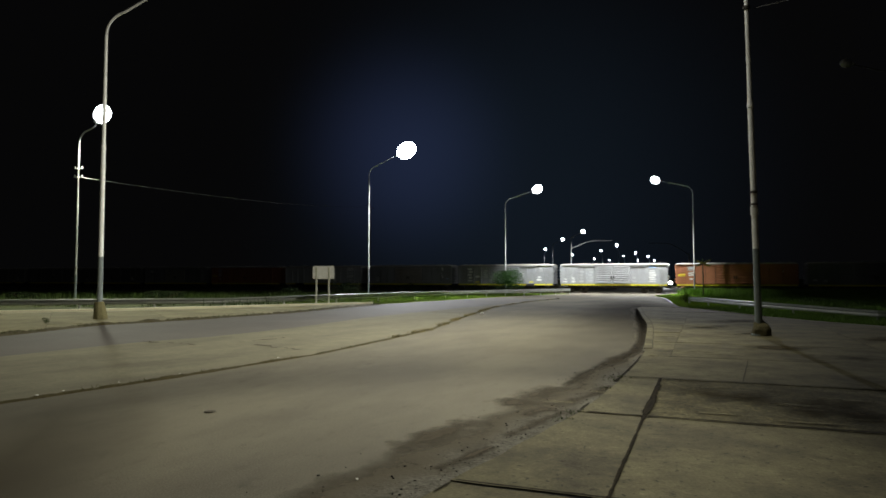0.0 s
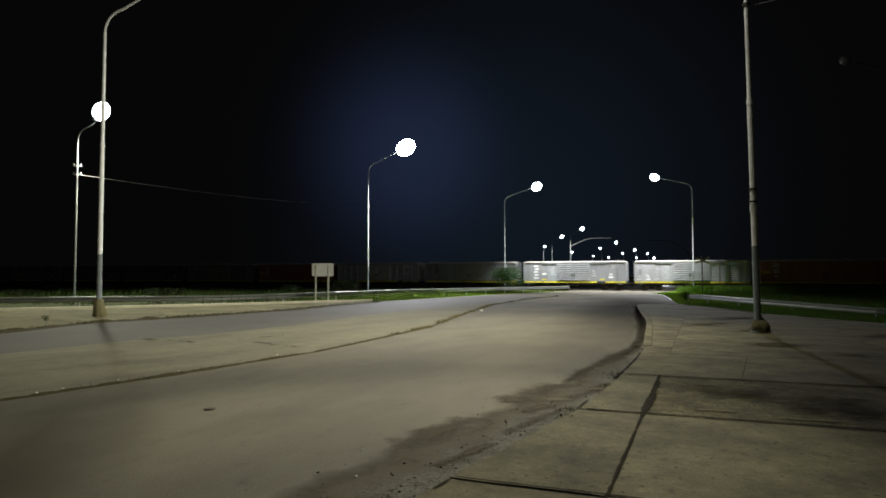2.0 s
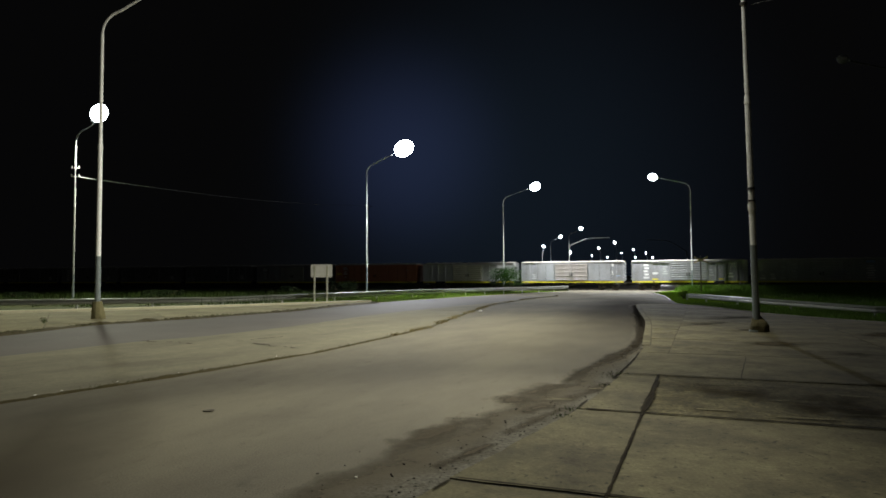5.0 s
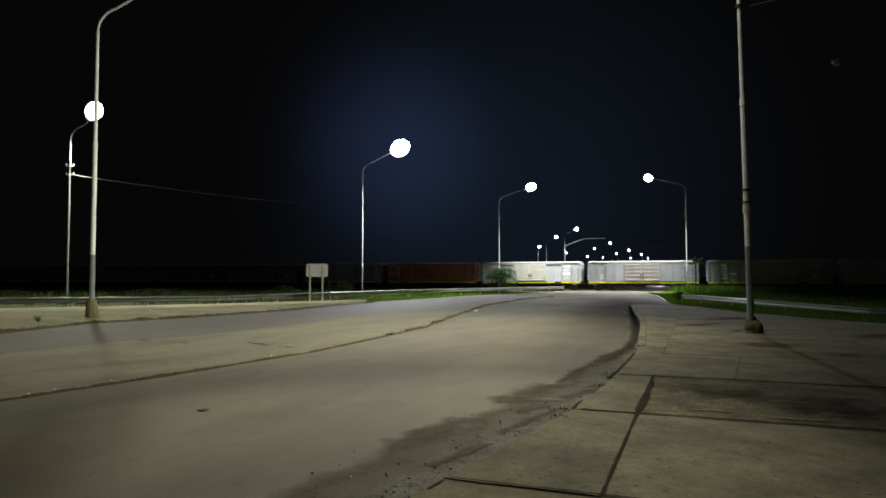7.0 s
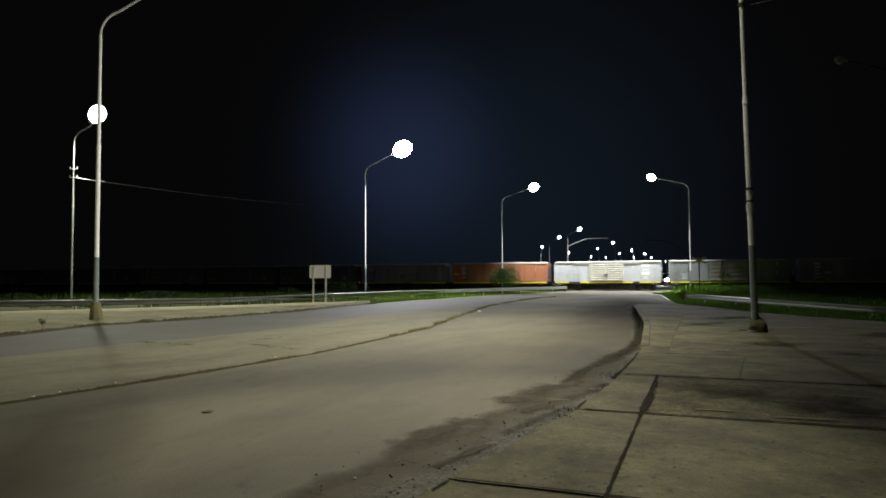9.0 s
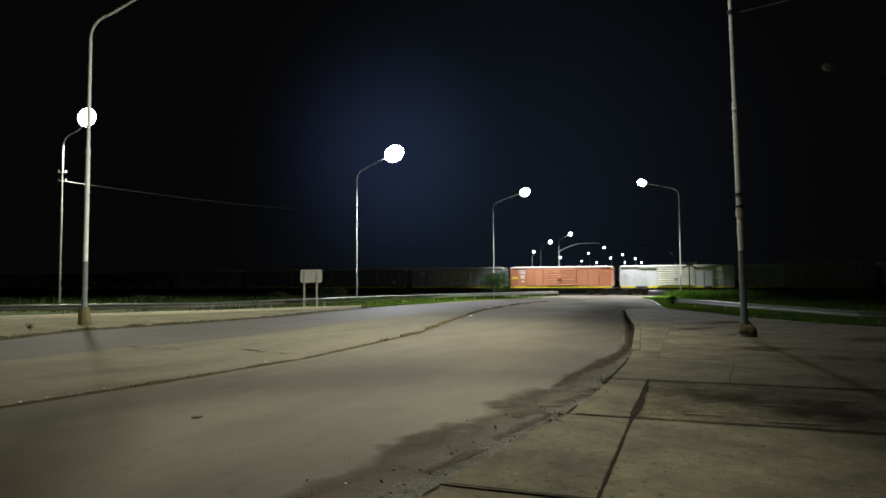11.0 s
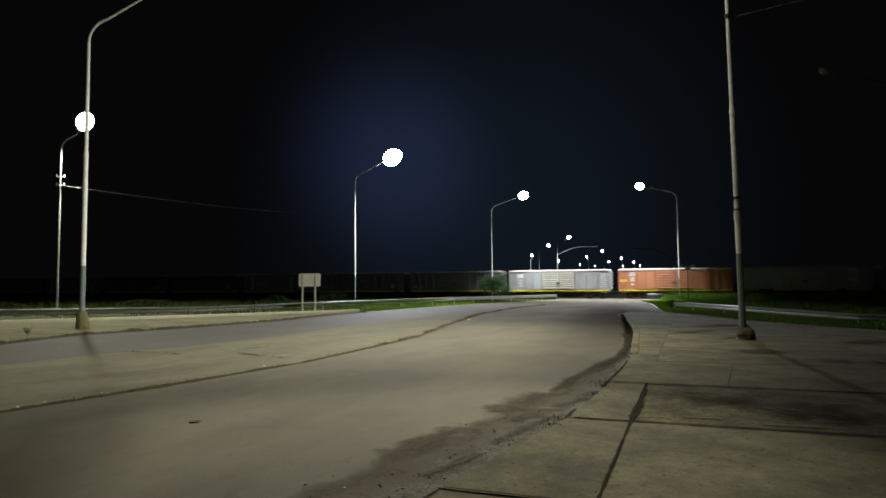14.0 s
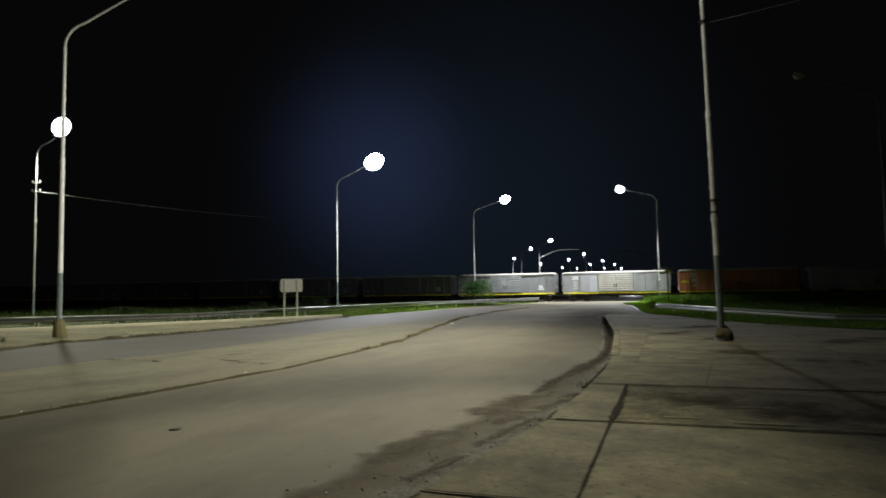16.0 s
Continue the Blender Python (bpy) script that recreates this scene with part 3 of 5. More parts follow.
def mast(x, y, direction, start, reach, rise, label, paint):
    """A post with a long arm that arches up and then runs level."""
    ob = thing("mast", pose(x, y, -0.24, 0, 0, direction), label, "mast", "masts at the crossing")
    bm = bmesh.new()
    rod(bm, (0, 0, 0), (0, 0, start + 0.3), 0.14, 0.11, 10)
    part("post", bm, paint, ob)
    bm = bmesh.new()
    pts = [(reach * u, 0, start + rise * v) for u, v in ((0, 0), (0.08, 0.2), (0.2, 0.47), (0.33, 0.73), (0.42, 0.88), (0.5, 0.97), (0.57, 1.0), (1, 1.03))]
    tube(bm, pts, [0.07] * 4 + [0.06] * 3 + [0.045])
    part("arm", bm, paint, ob)


def build_lamps():
    near = "tall lit street lamp with curved arm"
    street_lamp(-13.28, 24.54, 0.035, 3.3, 1.7, 11.75, False, "tall grey-white street lamp with curved arm, unlit", footing=True, base_dark=2.4, thick=0.93)
    street_lamp(8.75, 17.6, 0.022, 3.3, 1.7, 11.4, True, near + " on concrete collar", 180, footing=True, base_dark=2.4, lean=0.9, thick=0.86, aim=(40, 124), swing=-15, added_spot=11800, down=560, extra=((600, 0, 17, 42),), colour=(1.0, 0.97, 0.8), lens=LENS_NEAR, watts=LAMP_WATTS * 1.02)
    street_lamp(-25.75, 44.4, 0.0, 1.5, 0.75, 11.8, True, near + " behind guard rail", watts=LAMP_WATTS * 1.1, back=0.6, soft=0.34, size=1.45, thick=0.75, aim=(20, 142), swing=-60, lens=LENS_NEAR, bloom=1.1, paint=POLE_GREY, colour=(0.98, 1.0, 0.8), base_dark=1.85)
    street_lamp(-6.7, 57, 0.0, 2.9, 1.3, 11.5, True, near + " in grass verge", watts=LAMP_WATTS * 2.0, aim=(26, 136), swing=-78, colour=(0.96, 0.99, 1.03), lens=LENS_NEAR, thick=0.68, size=1.6, bloom=1.35)
    street_lamp(7.7, 78, -0.24, 3.65, 1.25, 11.4, True, near + " by bush", watts=LAMP_WATTS * 1.3, aim=(9, 104), swing=-20, bloom=1.25, extra=((2400, 180, 24, 54),), colour=(0.96, 0.99, 1.03), lens=LENS_NEAR, thick=0.68)
    street_lamp(29.2, 73.6, -0.24, 4.0, 0.9, 12.3, True, near + " at crossing", 180, watts=LAMP_WATTS * 1.85, aim=(15, 120), swing=18, extra=((19000, 245, 58, 82), (4500, 172, 70, 50)), colour=(0.96, 0.99, 1.03), lens=LENS_NEAR, thick=0.68)
    street_lamp(25.8, 33, 0.0, 4.4, 1.1, 11.8, False, "dark street lamp with unlit head in verge", 180, size=0.7, paint=POLE_UNLIT)
    far = "distant lit street lamp beyond the railway"
    for x, y, d, w in ((33, 150, 0, 16000), (34, 181, 0, 5000), (58.6, 215, 180, 0), (40, 243, 0, 6000), (64, 258, 180, 0), (83, 274, 180, 0), (62, 300, 0, 0),
                       (89, 314, 180, 0), (104, 322, 180, 0), (86, 358, 0, 0), (102, 386, 0, 0), (120, 392, 180, 0), (132, 396, 180, 0), (180, 505, 180, 0), (212, 575, 180, 0), (240, 640, 180, 0)):
        arm = 2.6 if y < 190 else 1.1
        street_lamp(x - arm if d == 0 else x + arm, y, -0.24, arm, 1.1 if y < 190 else 0.9, 11.6, True, far, d, watts=w, size=1.15 if y < 250 else 0.95, thick=1.05, bloom=0.98 if y < 200 else 0.88)
    mast(31.6, 156, 0, 9.1, 10.1, 2.0, "grey cantilever mast arm beyond the railway", POLE_WHITE)
    mast(44, 113, 180, 6.0, 7.2, 2.1, "dark arched mast without a lamp beyond the railway", POLE_BASE)


# ---- guard rails ----
def guard_rail(line, label):
    rail = thing("guard_rail", pose(0, 0, 0), label, "guard rail", "guard rails")
    pts = along(line, 2.0)
    prof = [(-0.155, 0.0), (-0.15, 0.04), (-0.12, 0.078), (-0.07, 0.078), (-0.035, 0.01), (0.0, 0.0), (0.035, 0.01), (0.07, 0.078), (0.12, 0.078), (0.15, 0.045), (0.156, 0.0), (0.157, -0.06)]
    bm = bmesh.new()
    prev = None
    for i, (x, y, z) in enumerate(pts):
        d = Vector(pts[min(i + 1, len(pts) - 1)]) - Vector(pts[max(i - 1, 0)])
        nrm = Vector((d.y, -d.x, 0)).normalized()
        if nrm.y > 0:
            nrm = -nrm
        cur = [bm.verts.new(Vector((x, y, z - 0.16 + h)) + nrm * o) for h, o in prof]
        cur += [bm.verts.new(Vector((x, y, z - 0.16 + h)) + nrm * (o - 0.012)) for h, o in prof[::-1]]
        if prev:
            n = len(cur)
            for k in range(n):
                bm.faces.new((prev[k], prev[(k + 1) % n], cur[(k + 1) % n], cur[k]))
        prev = cur
    part("beam", bm, STEEL, rail)
    bm0 = bmesh.new()
    box(bm0, -0.05, 0.05, -0.04, 0.04, 0, 1, 0.01)
    me = mesh_of(bm0, "post", STEEL)
    for x, y, z in pts[::2]:
        ob = new("post", me)
        ob.parent = rail
        g = ground_z(x, y) - 0.06
        ob.matrix_basis = pose(x, y + 0.08, g) @ Matrix.Diagonal((1, 1, z - 0.04 - g, 1))
    return rail


def build_rails():
    guard_rail([(-40, 22, 0.55), (-23.2, 33.0, 0.50), (-12.7, 36.8, 0.46), (-7.0, 41.6, 0.57), (0.2, 52, 0.57), (5, 60.5, 0.5), (13, 73, 0.4), (15.1, 75.4, 0.4)], "galvanised steel guard rail along the grass verge")
    guard_rail([(17.7, 45.5, 0.3), (17.5, 44, 0.32), (17.9, 36, 0.28), (20.6, 30, 0.08), (26, 23, 0.1), (34, 16, 0.1)], "galvanised steel guard rail curving past the grass")


# ---- sign seen from behind ----
def build_sign():
    sign = thing("road_sign", pose(-7.08, 37.5, 0.0), "grey metal road sign seen from behind on two posts", "road sign")
    bm = bmesh.new()
    box(bm, -0.635, 0.635, -0.0, 0.02, 1.57, 2.33)
    edges = [e for e in bm.edges if abs(e.verts[0].co.y - e.verts[1].co.y) > 0.01]
    bmesh.ops.bevel(bm, geom=edges, offset=0.045, segments=3, affect="EDGES")
    part("panel", bm, SIGN_BACK, sign)
    for x in (-0.4, 0.34):
        bm = bmesh.new()
        box(bm, x - 0.045, x + 0.045, -0.09, -0.004, -0.06, 2.26, 0.01)
        part("post", bm, SIGN_POST, sign)


# ---- railway ----
def on_track(s, off=0.0, z=0.0):
    p = TRACK_AT + TRACK_STEP * s
    n = Vector((-TRACK_STEP.y, TRACK_STEP.x, 0)).normalized()
    return Vector((p.x + n.x * off, p.y + n.y * off, z))


def build_track():
    track = thing("railway_track", pose(*on_track(0), 0, 0, TRACK_TURN), "steel railway track on ballast through the level crossing", "railway track")
    for y in (-0.53, 0.53):
        bm = bmesh.new()
        box(bm, -150, 130, y - 0.035, y + 0.035, RAIL_Z - 0.05, RAIL_Z, 0.008)
        box(bm, -150, 130, y - 0.06, y + 0.06, RAIL_Z - 0.17, RAIL_Z - 0.14)
        box(bm, -150, 130, y - 0.01, y + 0.01, RAIL_Z - 0.15, RAIL_Z - 0.04)
        part("rail", bm, RAIL, track)
    for x0, x1 in ((-150, -3.6), (19, 130)):
        bm = bmesh.new()
        vs = []
        k = int((x1 - x0) / 1.5)
        for i in range(k + 1):
            x = x0 + (x1 - x0) * i / k
            vs.append([bm.verts.new((x, y, z + 0.03 * noise.noise(Vector((x, y * 3, 1))))) for y, z in ((-2.3, -0.32), (-1.4, -0.2), (0, -0.21), (1.4, -0.2), (2.3, -0.32))])
        for a, b in zip(vs, vs[1:]):
            for j in range(4):
                bm.faces.new((a[j], a[j + 1], b[j + 1], b[j]))
        part("ballast_bed", bm, BALLAST, track)


BODY_L, BODY_W, SILL, EAVE = 12.75, 2.65, 0.95, 3.47


def wheelset_mesh():
    bm = bmesh.new()
    for s in (-1, 1):
        rod(bm, (0, s * 0.47, 0), (0, s * 0.58, 0), 0.42, 0.42, 20)
        rod(bm, (0, s * 0.44, 0), (0, s * 0.47, 0), 0.46, 0.46, 20)
        rod(bm, (0, s * 0.58, 0), (0, s * 0.62, 0), 0.12, 0.1, 10)
        for k in range(3):
            a = k * math.tau / 3
            rod(bm, (0.24 * math.cos(a), s * 0.575, 0.24 * math.sin(a)), (0.24 * math.cos(a), s * 0.59, 0.24 * math.sin(a)), 0.06, 0.06, 6)
    rod(bm, (0, -0.8, 0), (0, 0.8, 0), 0.07, 0.07, 8)
    return mesh_of(bm, "wheelset", WHEEL_STEEL)


WHEELSET = wheelset_mesh()


def boxcar(label, paint, door_paint, marks=(), stripe=((-1, 1),), plug=False, ribs=8, rib_half=0.06):
    car = thing("boxcar", pose(0, 0, 0), label, "freight wagon", "wagons of the freight train")
    h, w = BODY_L / 2, BODY_W / 2
    bm = bmesh.new()
    box(bm, -h, h, -w, w, SILL + 0.14, EAVE)
    part("body", bm, paint, car)
    # upright posts of the side walls
    for side in (-1, 1):
        for x in ((-h + 0.06, -5.3, -4.4, 5.0, h - 0.06) if plug else (-h + 0.06, -5.15, -4.25, -3.2, -2.1, 2.1, 3.05, 4.1, 5.3, h - 0.06)):
            bm = bmesh.new()
            box(bm, x - 0.05, x + 0.05, side * w - 0.01, side * (w + 0.06), SILL + 0.14, EAVE - 0.06) if side > 0 else box(bm, x - 0.05, x + 0.05, -w - 0.06, -w + 0.01, SILL + 0.14, EAVE - 0.06)
            part("side_post", bm, paint, car)
    def shared(name, me, parent, m):
        ob = new(name, me)
        ob.parent = parent
        ob.matrix_basis = m
        return ob

    bm = bmesh.new()
    box(bm, -0.9, 0.9, -0.03, 0.03, -rib_half, rib_half, 0.025)
    rib = mesh_of(bm, "rib", door_paint)
    for x0, x1 in ((-2.02, -0.03), (0.03, 2.02)):
        for side in (-1, 1):
            bm = bmesh.new()
            a, b = sorted((side * (w + 0.03), side * (w + 0.09)))
            box(bm, x0, x1, a, b, SILL + 0.2, EAVE - 0.2, 0.01)
            door = part("sliding_door", bm, door_paint, car)
            for k in range(ribs):
                shared("rib", rib, door, pose((x0 + x1) / 2, side * (w + 0.095), SILL + 0.36 + k * 1.86 / (ribs - 1)))
            bm = bmesh.new()
            xm = x1 - 0.1 if x0 < 0 else x0 + 0.1
            a, b = sorted((side * (w + 0.13), side * (w + 0.19)))
            box(bm, xm - 0.06, xm + 0.06, a, b, SILL + 0.75, SILL + 1.15, 0.01)
            part("latch", bm, BLACK_IRON, door)
    if plug:
        # flat plug doors beside the ribbed pair
        for x0, x1 in ((-4.3, -2.1), (2.1, 4.9)):
            for side in (-1, 1):
                bm = bmesh.new()
                a, b = sorted((side * (w + 0.02), side * (w + 0.075)))
                box(bm, x0, x1, a, b, SILL + 0.18, EAVE - 0.22, 0.02)
                door = part("flat_door", bm, paint, car)
                for x in (x0 + 0.02, (x0 + x1) / 2, x1 - 0.02):
                    bm = bmesh.new()
                    a, b = sorted((side * (w + 0.07), side * (w + 0.079)))
                    box(bm, x - 0.016, x + 0.016, a, b, SILL + 0.24, EAVE - 0.28)
                    part("seam", bm, BLACK_IRON, door)
    for side in (-1, 1):
        bm = bmesh.new()
        a, b = sorted((side * (w + 0.05), side * (w + 0.1)))
        box(bm, -4.0, 4.0, a, b, EAVE - 0.17, EAVE - 0.09)
        part("door_rail", bm, paint, car)
    # curved roof with overhanging eaves
    bm = bmesh.new()
    prof = [(-w - 0.09, EAVE - 0.04), (-w - 0.09, EAVE + 0.05), (-0.95, EAVE + 0.14), (-0.4, EAVE + 0.19), (0.4, EAVE + 0.19), (0.95, EAVE + 0.14), (w + 0.09, EAVE + 0.05), (w + 0.09, EAVE - 0.04)]
    drop = lambda z, d: z - d * (z > EAVE)
    ends = [[bm.verts.new((x, y, drop(z, d))) for y, z in prof] for x, d in ((-h - 0.06, 0.06), (-h + 0.16, 0.015), (-h + 0.4, 0), (h - 0.4, 0), (h - 0.16, 0.015), (h + 0.06, 0.06))]
    n = len(prof)
    for a, b in zip(ends, ends[1:]):
        for k in range(n):
            bm.faces.new((a[k], a[(k + 1) % n], b[(k + 1) % n], b[k]))
    bm.faces.new(ends[0])
    bm.faces.new(ends[-1][::-1])
    for k in range(11):
        x = -h + 0.6 + k * (BODY_L - 1.2) / 10
        box(bm, x - 0.03, x + 0.03, -w + 0.1, w - 0.1, EAVE + 0.12, EAVE + 0.21)
    part("roof", bm, W_ROOF, car)
    bm = bmesh.new()
    box(bm, -0.07, 0.07, -w + 0.12, w - 0.12, -0.11, 0.11, 0.04)
    end_rib = mesh_of(bm, "end_rib", paint)
    for end in (-1, 1):
        bm = bmesh.new()
        a, b = sorted((end * (h - 0.01), end * (h + 0.05)))
        box(bm, a, b, -w, w, SILL + 0.14, EAVE)
        wall = part("end_wall", bm, paint, car)
        for k in range(6):
            shared("end_rib", end_rib, wall, pose(end * (h + 0.1), 0, SILL + 0.4 + k * 0.375))
        for side in (-1, 1):
            bm = bmesh.new()
            x = end * (h - 0.62)
            for dx in (-0.2, 0.2):
                rod(bm, (x + dx, side * (w + 0.13), SILL - 0.25), (x + dx, side * (w + 0.13), EAVE - 0.25), 0.02, 0.02, 5)
            for k in range(7):
                rod(bm, (x - 0.2, side * (w + 0.13), SILL - 0.2 + k * 0.36), (x + 0.2, side * (w + 0.13), SILL - 0.2 + k * 0.36), 0.018, 0.018, 5)
            for z in (SILL + 0.3, EAVE - 0.3):
                for dx in (-0.2, 0.2):
                    rod(bm, (x + dx, side * w, z), (x + dx, side * (w + 0.13), z), 0.018, 0.018, 5)
            part("ladder", bm, paint, car)
        bm = bmesh.new()
        a, b = sorted((end * (h - 0.3), end * (h + 0.46)))
        box(bm, a, b, -0.1, 0.1, 0.62, 0.82, 0.02)
        a, b = sorted((end * (h + 0.3), end * (h + 0.535)))
        box(bm, a, b, -0.16, 0.16, 0.56, 0.88, 0.04)
        part("coupler", bm, BLACK_IRON, car)
        bm = bmesh.new()
        tube(bm, [(end * (h + 0.02), -0.5, 0.85), (end * (h + 0.25), -0.5, 0.6), (end * (h + 0.5), -0.4, 0.45)], [0.025] * 3, 6)
        part("brake_hose", bm, BLACK_IRON, car)
    for side in (-1, 1):
        bm = bmesh.new()
        a, b = sorted((side * (w - 0.1), side * (w + 0.02)))
        box(bm, -h, h, a, b, SILL - 0.1, SILL + 0.15)
        part("sill", bm, BLACK_IRON if stripe else paint, car)
        for u, v in stripe:
            bm = bmesh.new()
            a, b = sorted((side * (w + 0.015), side * (w + 0.03)))
            box(bm, u * h, v * h, a, b, SILL - 0.03, SILL + 0.14)
            part("stripe", bm, YELLOW, car, "faded yellow stripe")
    bm = bmesh.new()
    box(bm, -h + 0.1, h - 0.1, -0.35, 0.35, 0.62, SILL + 0.1)
    for x in (-4.2, -2.4, -0.8, 0.8, 2.4, 4.2):
        box(bm, x - 0.06, x + 0.06, -w + 0.1, w - 0.1, 0.7, SILL + 0.1)
    rod(bm, (-0.9, -0.6, 0.62), (0.4, -0.6, 0.62), 0.2, 0.2, 12)
    part("underframe", bm, BLACK_IRON, car)
    for bx in (-4.5, 4.5):
        bm = bmesh.new()
        for side in (-1, 1):
            y = side * 0.76
            box(bm, -1.15, 1.15, y - 0.07, y + 0.07, 0.5, 0.66, 0.03)
            box(bm, -0.3, 0.3, y - 0.08, y + 0.08, 0.22, 0.5, 0.03)
            for ax in (-0.85, 0.85):
                box(bm, ax - 0.16, ax + 0.16, y - 0.09, y + 0.09, 0.28, 0.56, 0.03)
            for sx in (-0.14, 0.0, 0.14):
                rod(bm, (sx, y + side * 0.05, 0.26), (sx, y + side * 0.05, 0.5), 0.06, 0.06, 8)
        box(bm, -0.2, 0.2, -0.8, 0.8, 0.42, 0.62)
        bogie = part("bogie", bm, BLACK_IRON, car, at=pose(bx, 0, 0))
        for ax in (-0.85, 0.85):
            ws = new("wheelset", WHEELSET)
            ws.parent = bogie
            ws.matrix_basis = pose(ax, 0, 0.42)
    y = -w - 0.004

    def mark(x0, x1, z0, z1, mat, bars=0):
        step = (z1 - z0) / max(bars, 1)
        for k in range(max(bars, 1)):
            bm = bmesh.new()
            box(bm, x0 + 0.1 * (k % 2), x1 - 0.07 * (k % 3), y - 0.006, y, z0 + k * step, z0 + k * step + step * (0.6 if bars else 1))
            part("stencil", bm, mat, car)

    paints = {"w": STENCIL, "b": STENCIL_BLUE, "y": YELLOW, "p": W_PALE, "l": STENCIL_PALE}
    for x0, x1, z0, z1, kind, bars in marks:
        mark(x0, x1, z0, z1, paints[kind], bars)
    return car


def build_train():
    """Wagons by their place in the train: 1 is between the first two gaps, smaller numbers follow behind it."""
    short = [(-1, -0.62), (-0.6, 0.45), (0.62, 1)]
    pale = boxcar("pale grey boxcar with ribbed sliding doors, yellow stripe", W_MID, W_MID,
                  [(4.25, 5.1, 3.05, 3.3, "b", 0), (4.25, 5.1, 1.35, 2.9, "w", 6), (-2.95, -2.35, 1.4, 3.2, "p", 5), (-4.1, -3.5, 1.3, 2.9, "p", 4), (-5.05, -4.55, 1.3, 2.0, "w", 3), (-6.1, -5.6, 1.3, 1.9, "w", 2), (2.3, 2.8, 1.3, 2.6, "p", 3)])
    grey = boxcar("weathered grey boxcar with ribbed doors and yellow marks", W_GREY, W_GREY,
                  [(-5.05, -4.4, 1.4, 3.3, "w", 5), (-4.0, -3.4, 1.9, 2.15, "w", 0), (-4.05, -3.4, 1.25, 1.4, "y", 0), (-2.9, -2.3, 1.9, 3.0, "p", 4), (2.3, 2.8, 1.7, 2.6, "p", 3), (3.3, 3.85, 1.25, 1.4, "y", 0), (4.3, 4.9, 1.5, 2.2, "w", 2), (4.6, 5.2, 2.7, 3.2, "p", 3)], short)
    ash = boxcar("light grey boxcar with dull brown-grey doors, yellow stripe", W_GREY, W_DOOR,
                 [(-5.0, -4.4, 1.4, 2.1, "p", 3), (-4.0, -3.5, 1.4, 2.2, "w", 4), (4.25, 5.2, 2.9, 3.25, "w", 0), (4.25, 5.2, 1.9, 2.6, "w", 3), (3.2, 3.8, 1.3, 1.5, "y", 0), (5.6, 6.0, 1.7, 1.8, "b", 0)], plug=True, ribs=5, rib_half=0.04)
    cream = boxcar("light grey boxcar with cream ribbed doors, yellow stripe", W_PALE, W_CREAM,
                   [(4.15, 5.15, 2.85, 3.35, "w", 0), (4.15, 5.15, 2.4, 2.7, "w", 2), (4.15, 5.15, 1.9, 2.3, "w", 0), (4.3, 5.0, 1.4, 1.75, "w", 2), (-5.1, -4.5, 1.4, 2.4, "p", 3), (-4.0, -3.0, 1.3, 2.2, "p", 3)], [(-1, -0.72), (-0.5, 0.5), (0.62, 1)])
    red = boxcar("rusty red boxcar with white stencils and yellow stripe", W_RED, W_RED,
                 [(-5.2, -4.35, 2.75, 3.25, "l", 3), (-5.1, -4.45, 2.1, 2.6, "w", 4), (-6.2, -5.4, 2.05, 2.32, "y", 0), (-4.95, -4.6, 1.65, 1.8, "w", 0), (2.2, 2.75, 2.0, 2.4, "w", 2), (3.1, 4.1, 1.8, 2.4, "w", 4), (4.2, 4.95, 2.85, 3.25, "w", 4), (4.2, 5.0, 2.55, 2.7, "w", 0), (-2.8, -2.2, 1.2, 1.7, "p", 0)], plug=True, ribs=7, rib_half=0.035)
    patched = boxcar("grey boxcar with dull cream-grey doors and faded emblem", W_GREY, W_OLD_CREAM,
                     [(-5.25, -4.35, 2.7, 3.15, "w", 3), (-5.1, -4.5, 1.5, 2.5, "p", 5), (3.7, 4.5, 1.35, 1.7, "p", 2), (5.2, 6.0, 1.4, 3.2, "p", 7)], plug=True)
    dark = boxcar("dull grey boxcar with ribbed sliding doors", W_DARK, W_DARK, [(4.3, 5.0, 1.5, 2.1, "w", 3), (-5.0, -4.5, 1.4, 1.7, "p", 2), (-6.0, -5.5, 1.5, 1.7, "p", 0)])
    kinds = {1: pale, 0: grey, -1: ash, -2: cream, -3: red, -4: patched, -5: dark}
    wagons = {}
    more = {4: dark, 3: dark, 2: red, -6: dark, -7: grey, -8: dark, -9: dark, -10: grey, -11: dark, -12: dark, -13: grey, -14: dark}
    for n, ob in kinds.items():
        if ob:
            wagons[n] = ob
    for n, src in more.items():
        wagons[n] = copy_thing(src, pose(0, 0, 0))
    return wagons


def progress(t):
    """How many wagon lengths the train has gone."""
    return 0.3285 * t + 0.0002 * t * t


def wagon_pose(n, t):
    p = on_track(n - 0.5 + progress(t))
    return pose(p.x, p.y, RAIL_Z, 0, 0, TRACK_TURN)


def motions():
    times = [0, 2, 4, 6, 8, 10, 12, 14, 16]
    turns = [i * 0.1 for i in range(161)]
    for n, car in WAGONS.items():
        walk(car, [(t, wagon_pose(n, t)) for t in times])
        for bogie in [o for o in car.children if o.name.startswith("bogie")]:
            for ws in bogie.children:
                x = ws.location.x
                walk(ws, [(t, pose(x, 0, 0.42, 0, math.degrees(progress(t) * PITCH / 0.42), 0)) for t in turns])


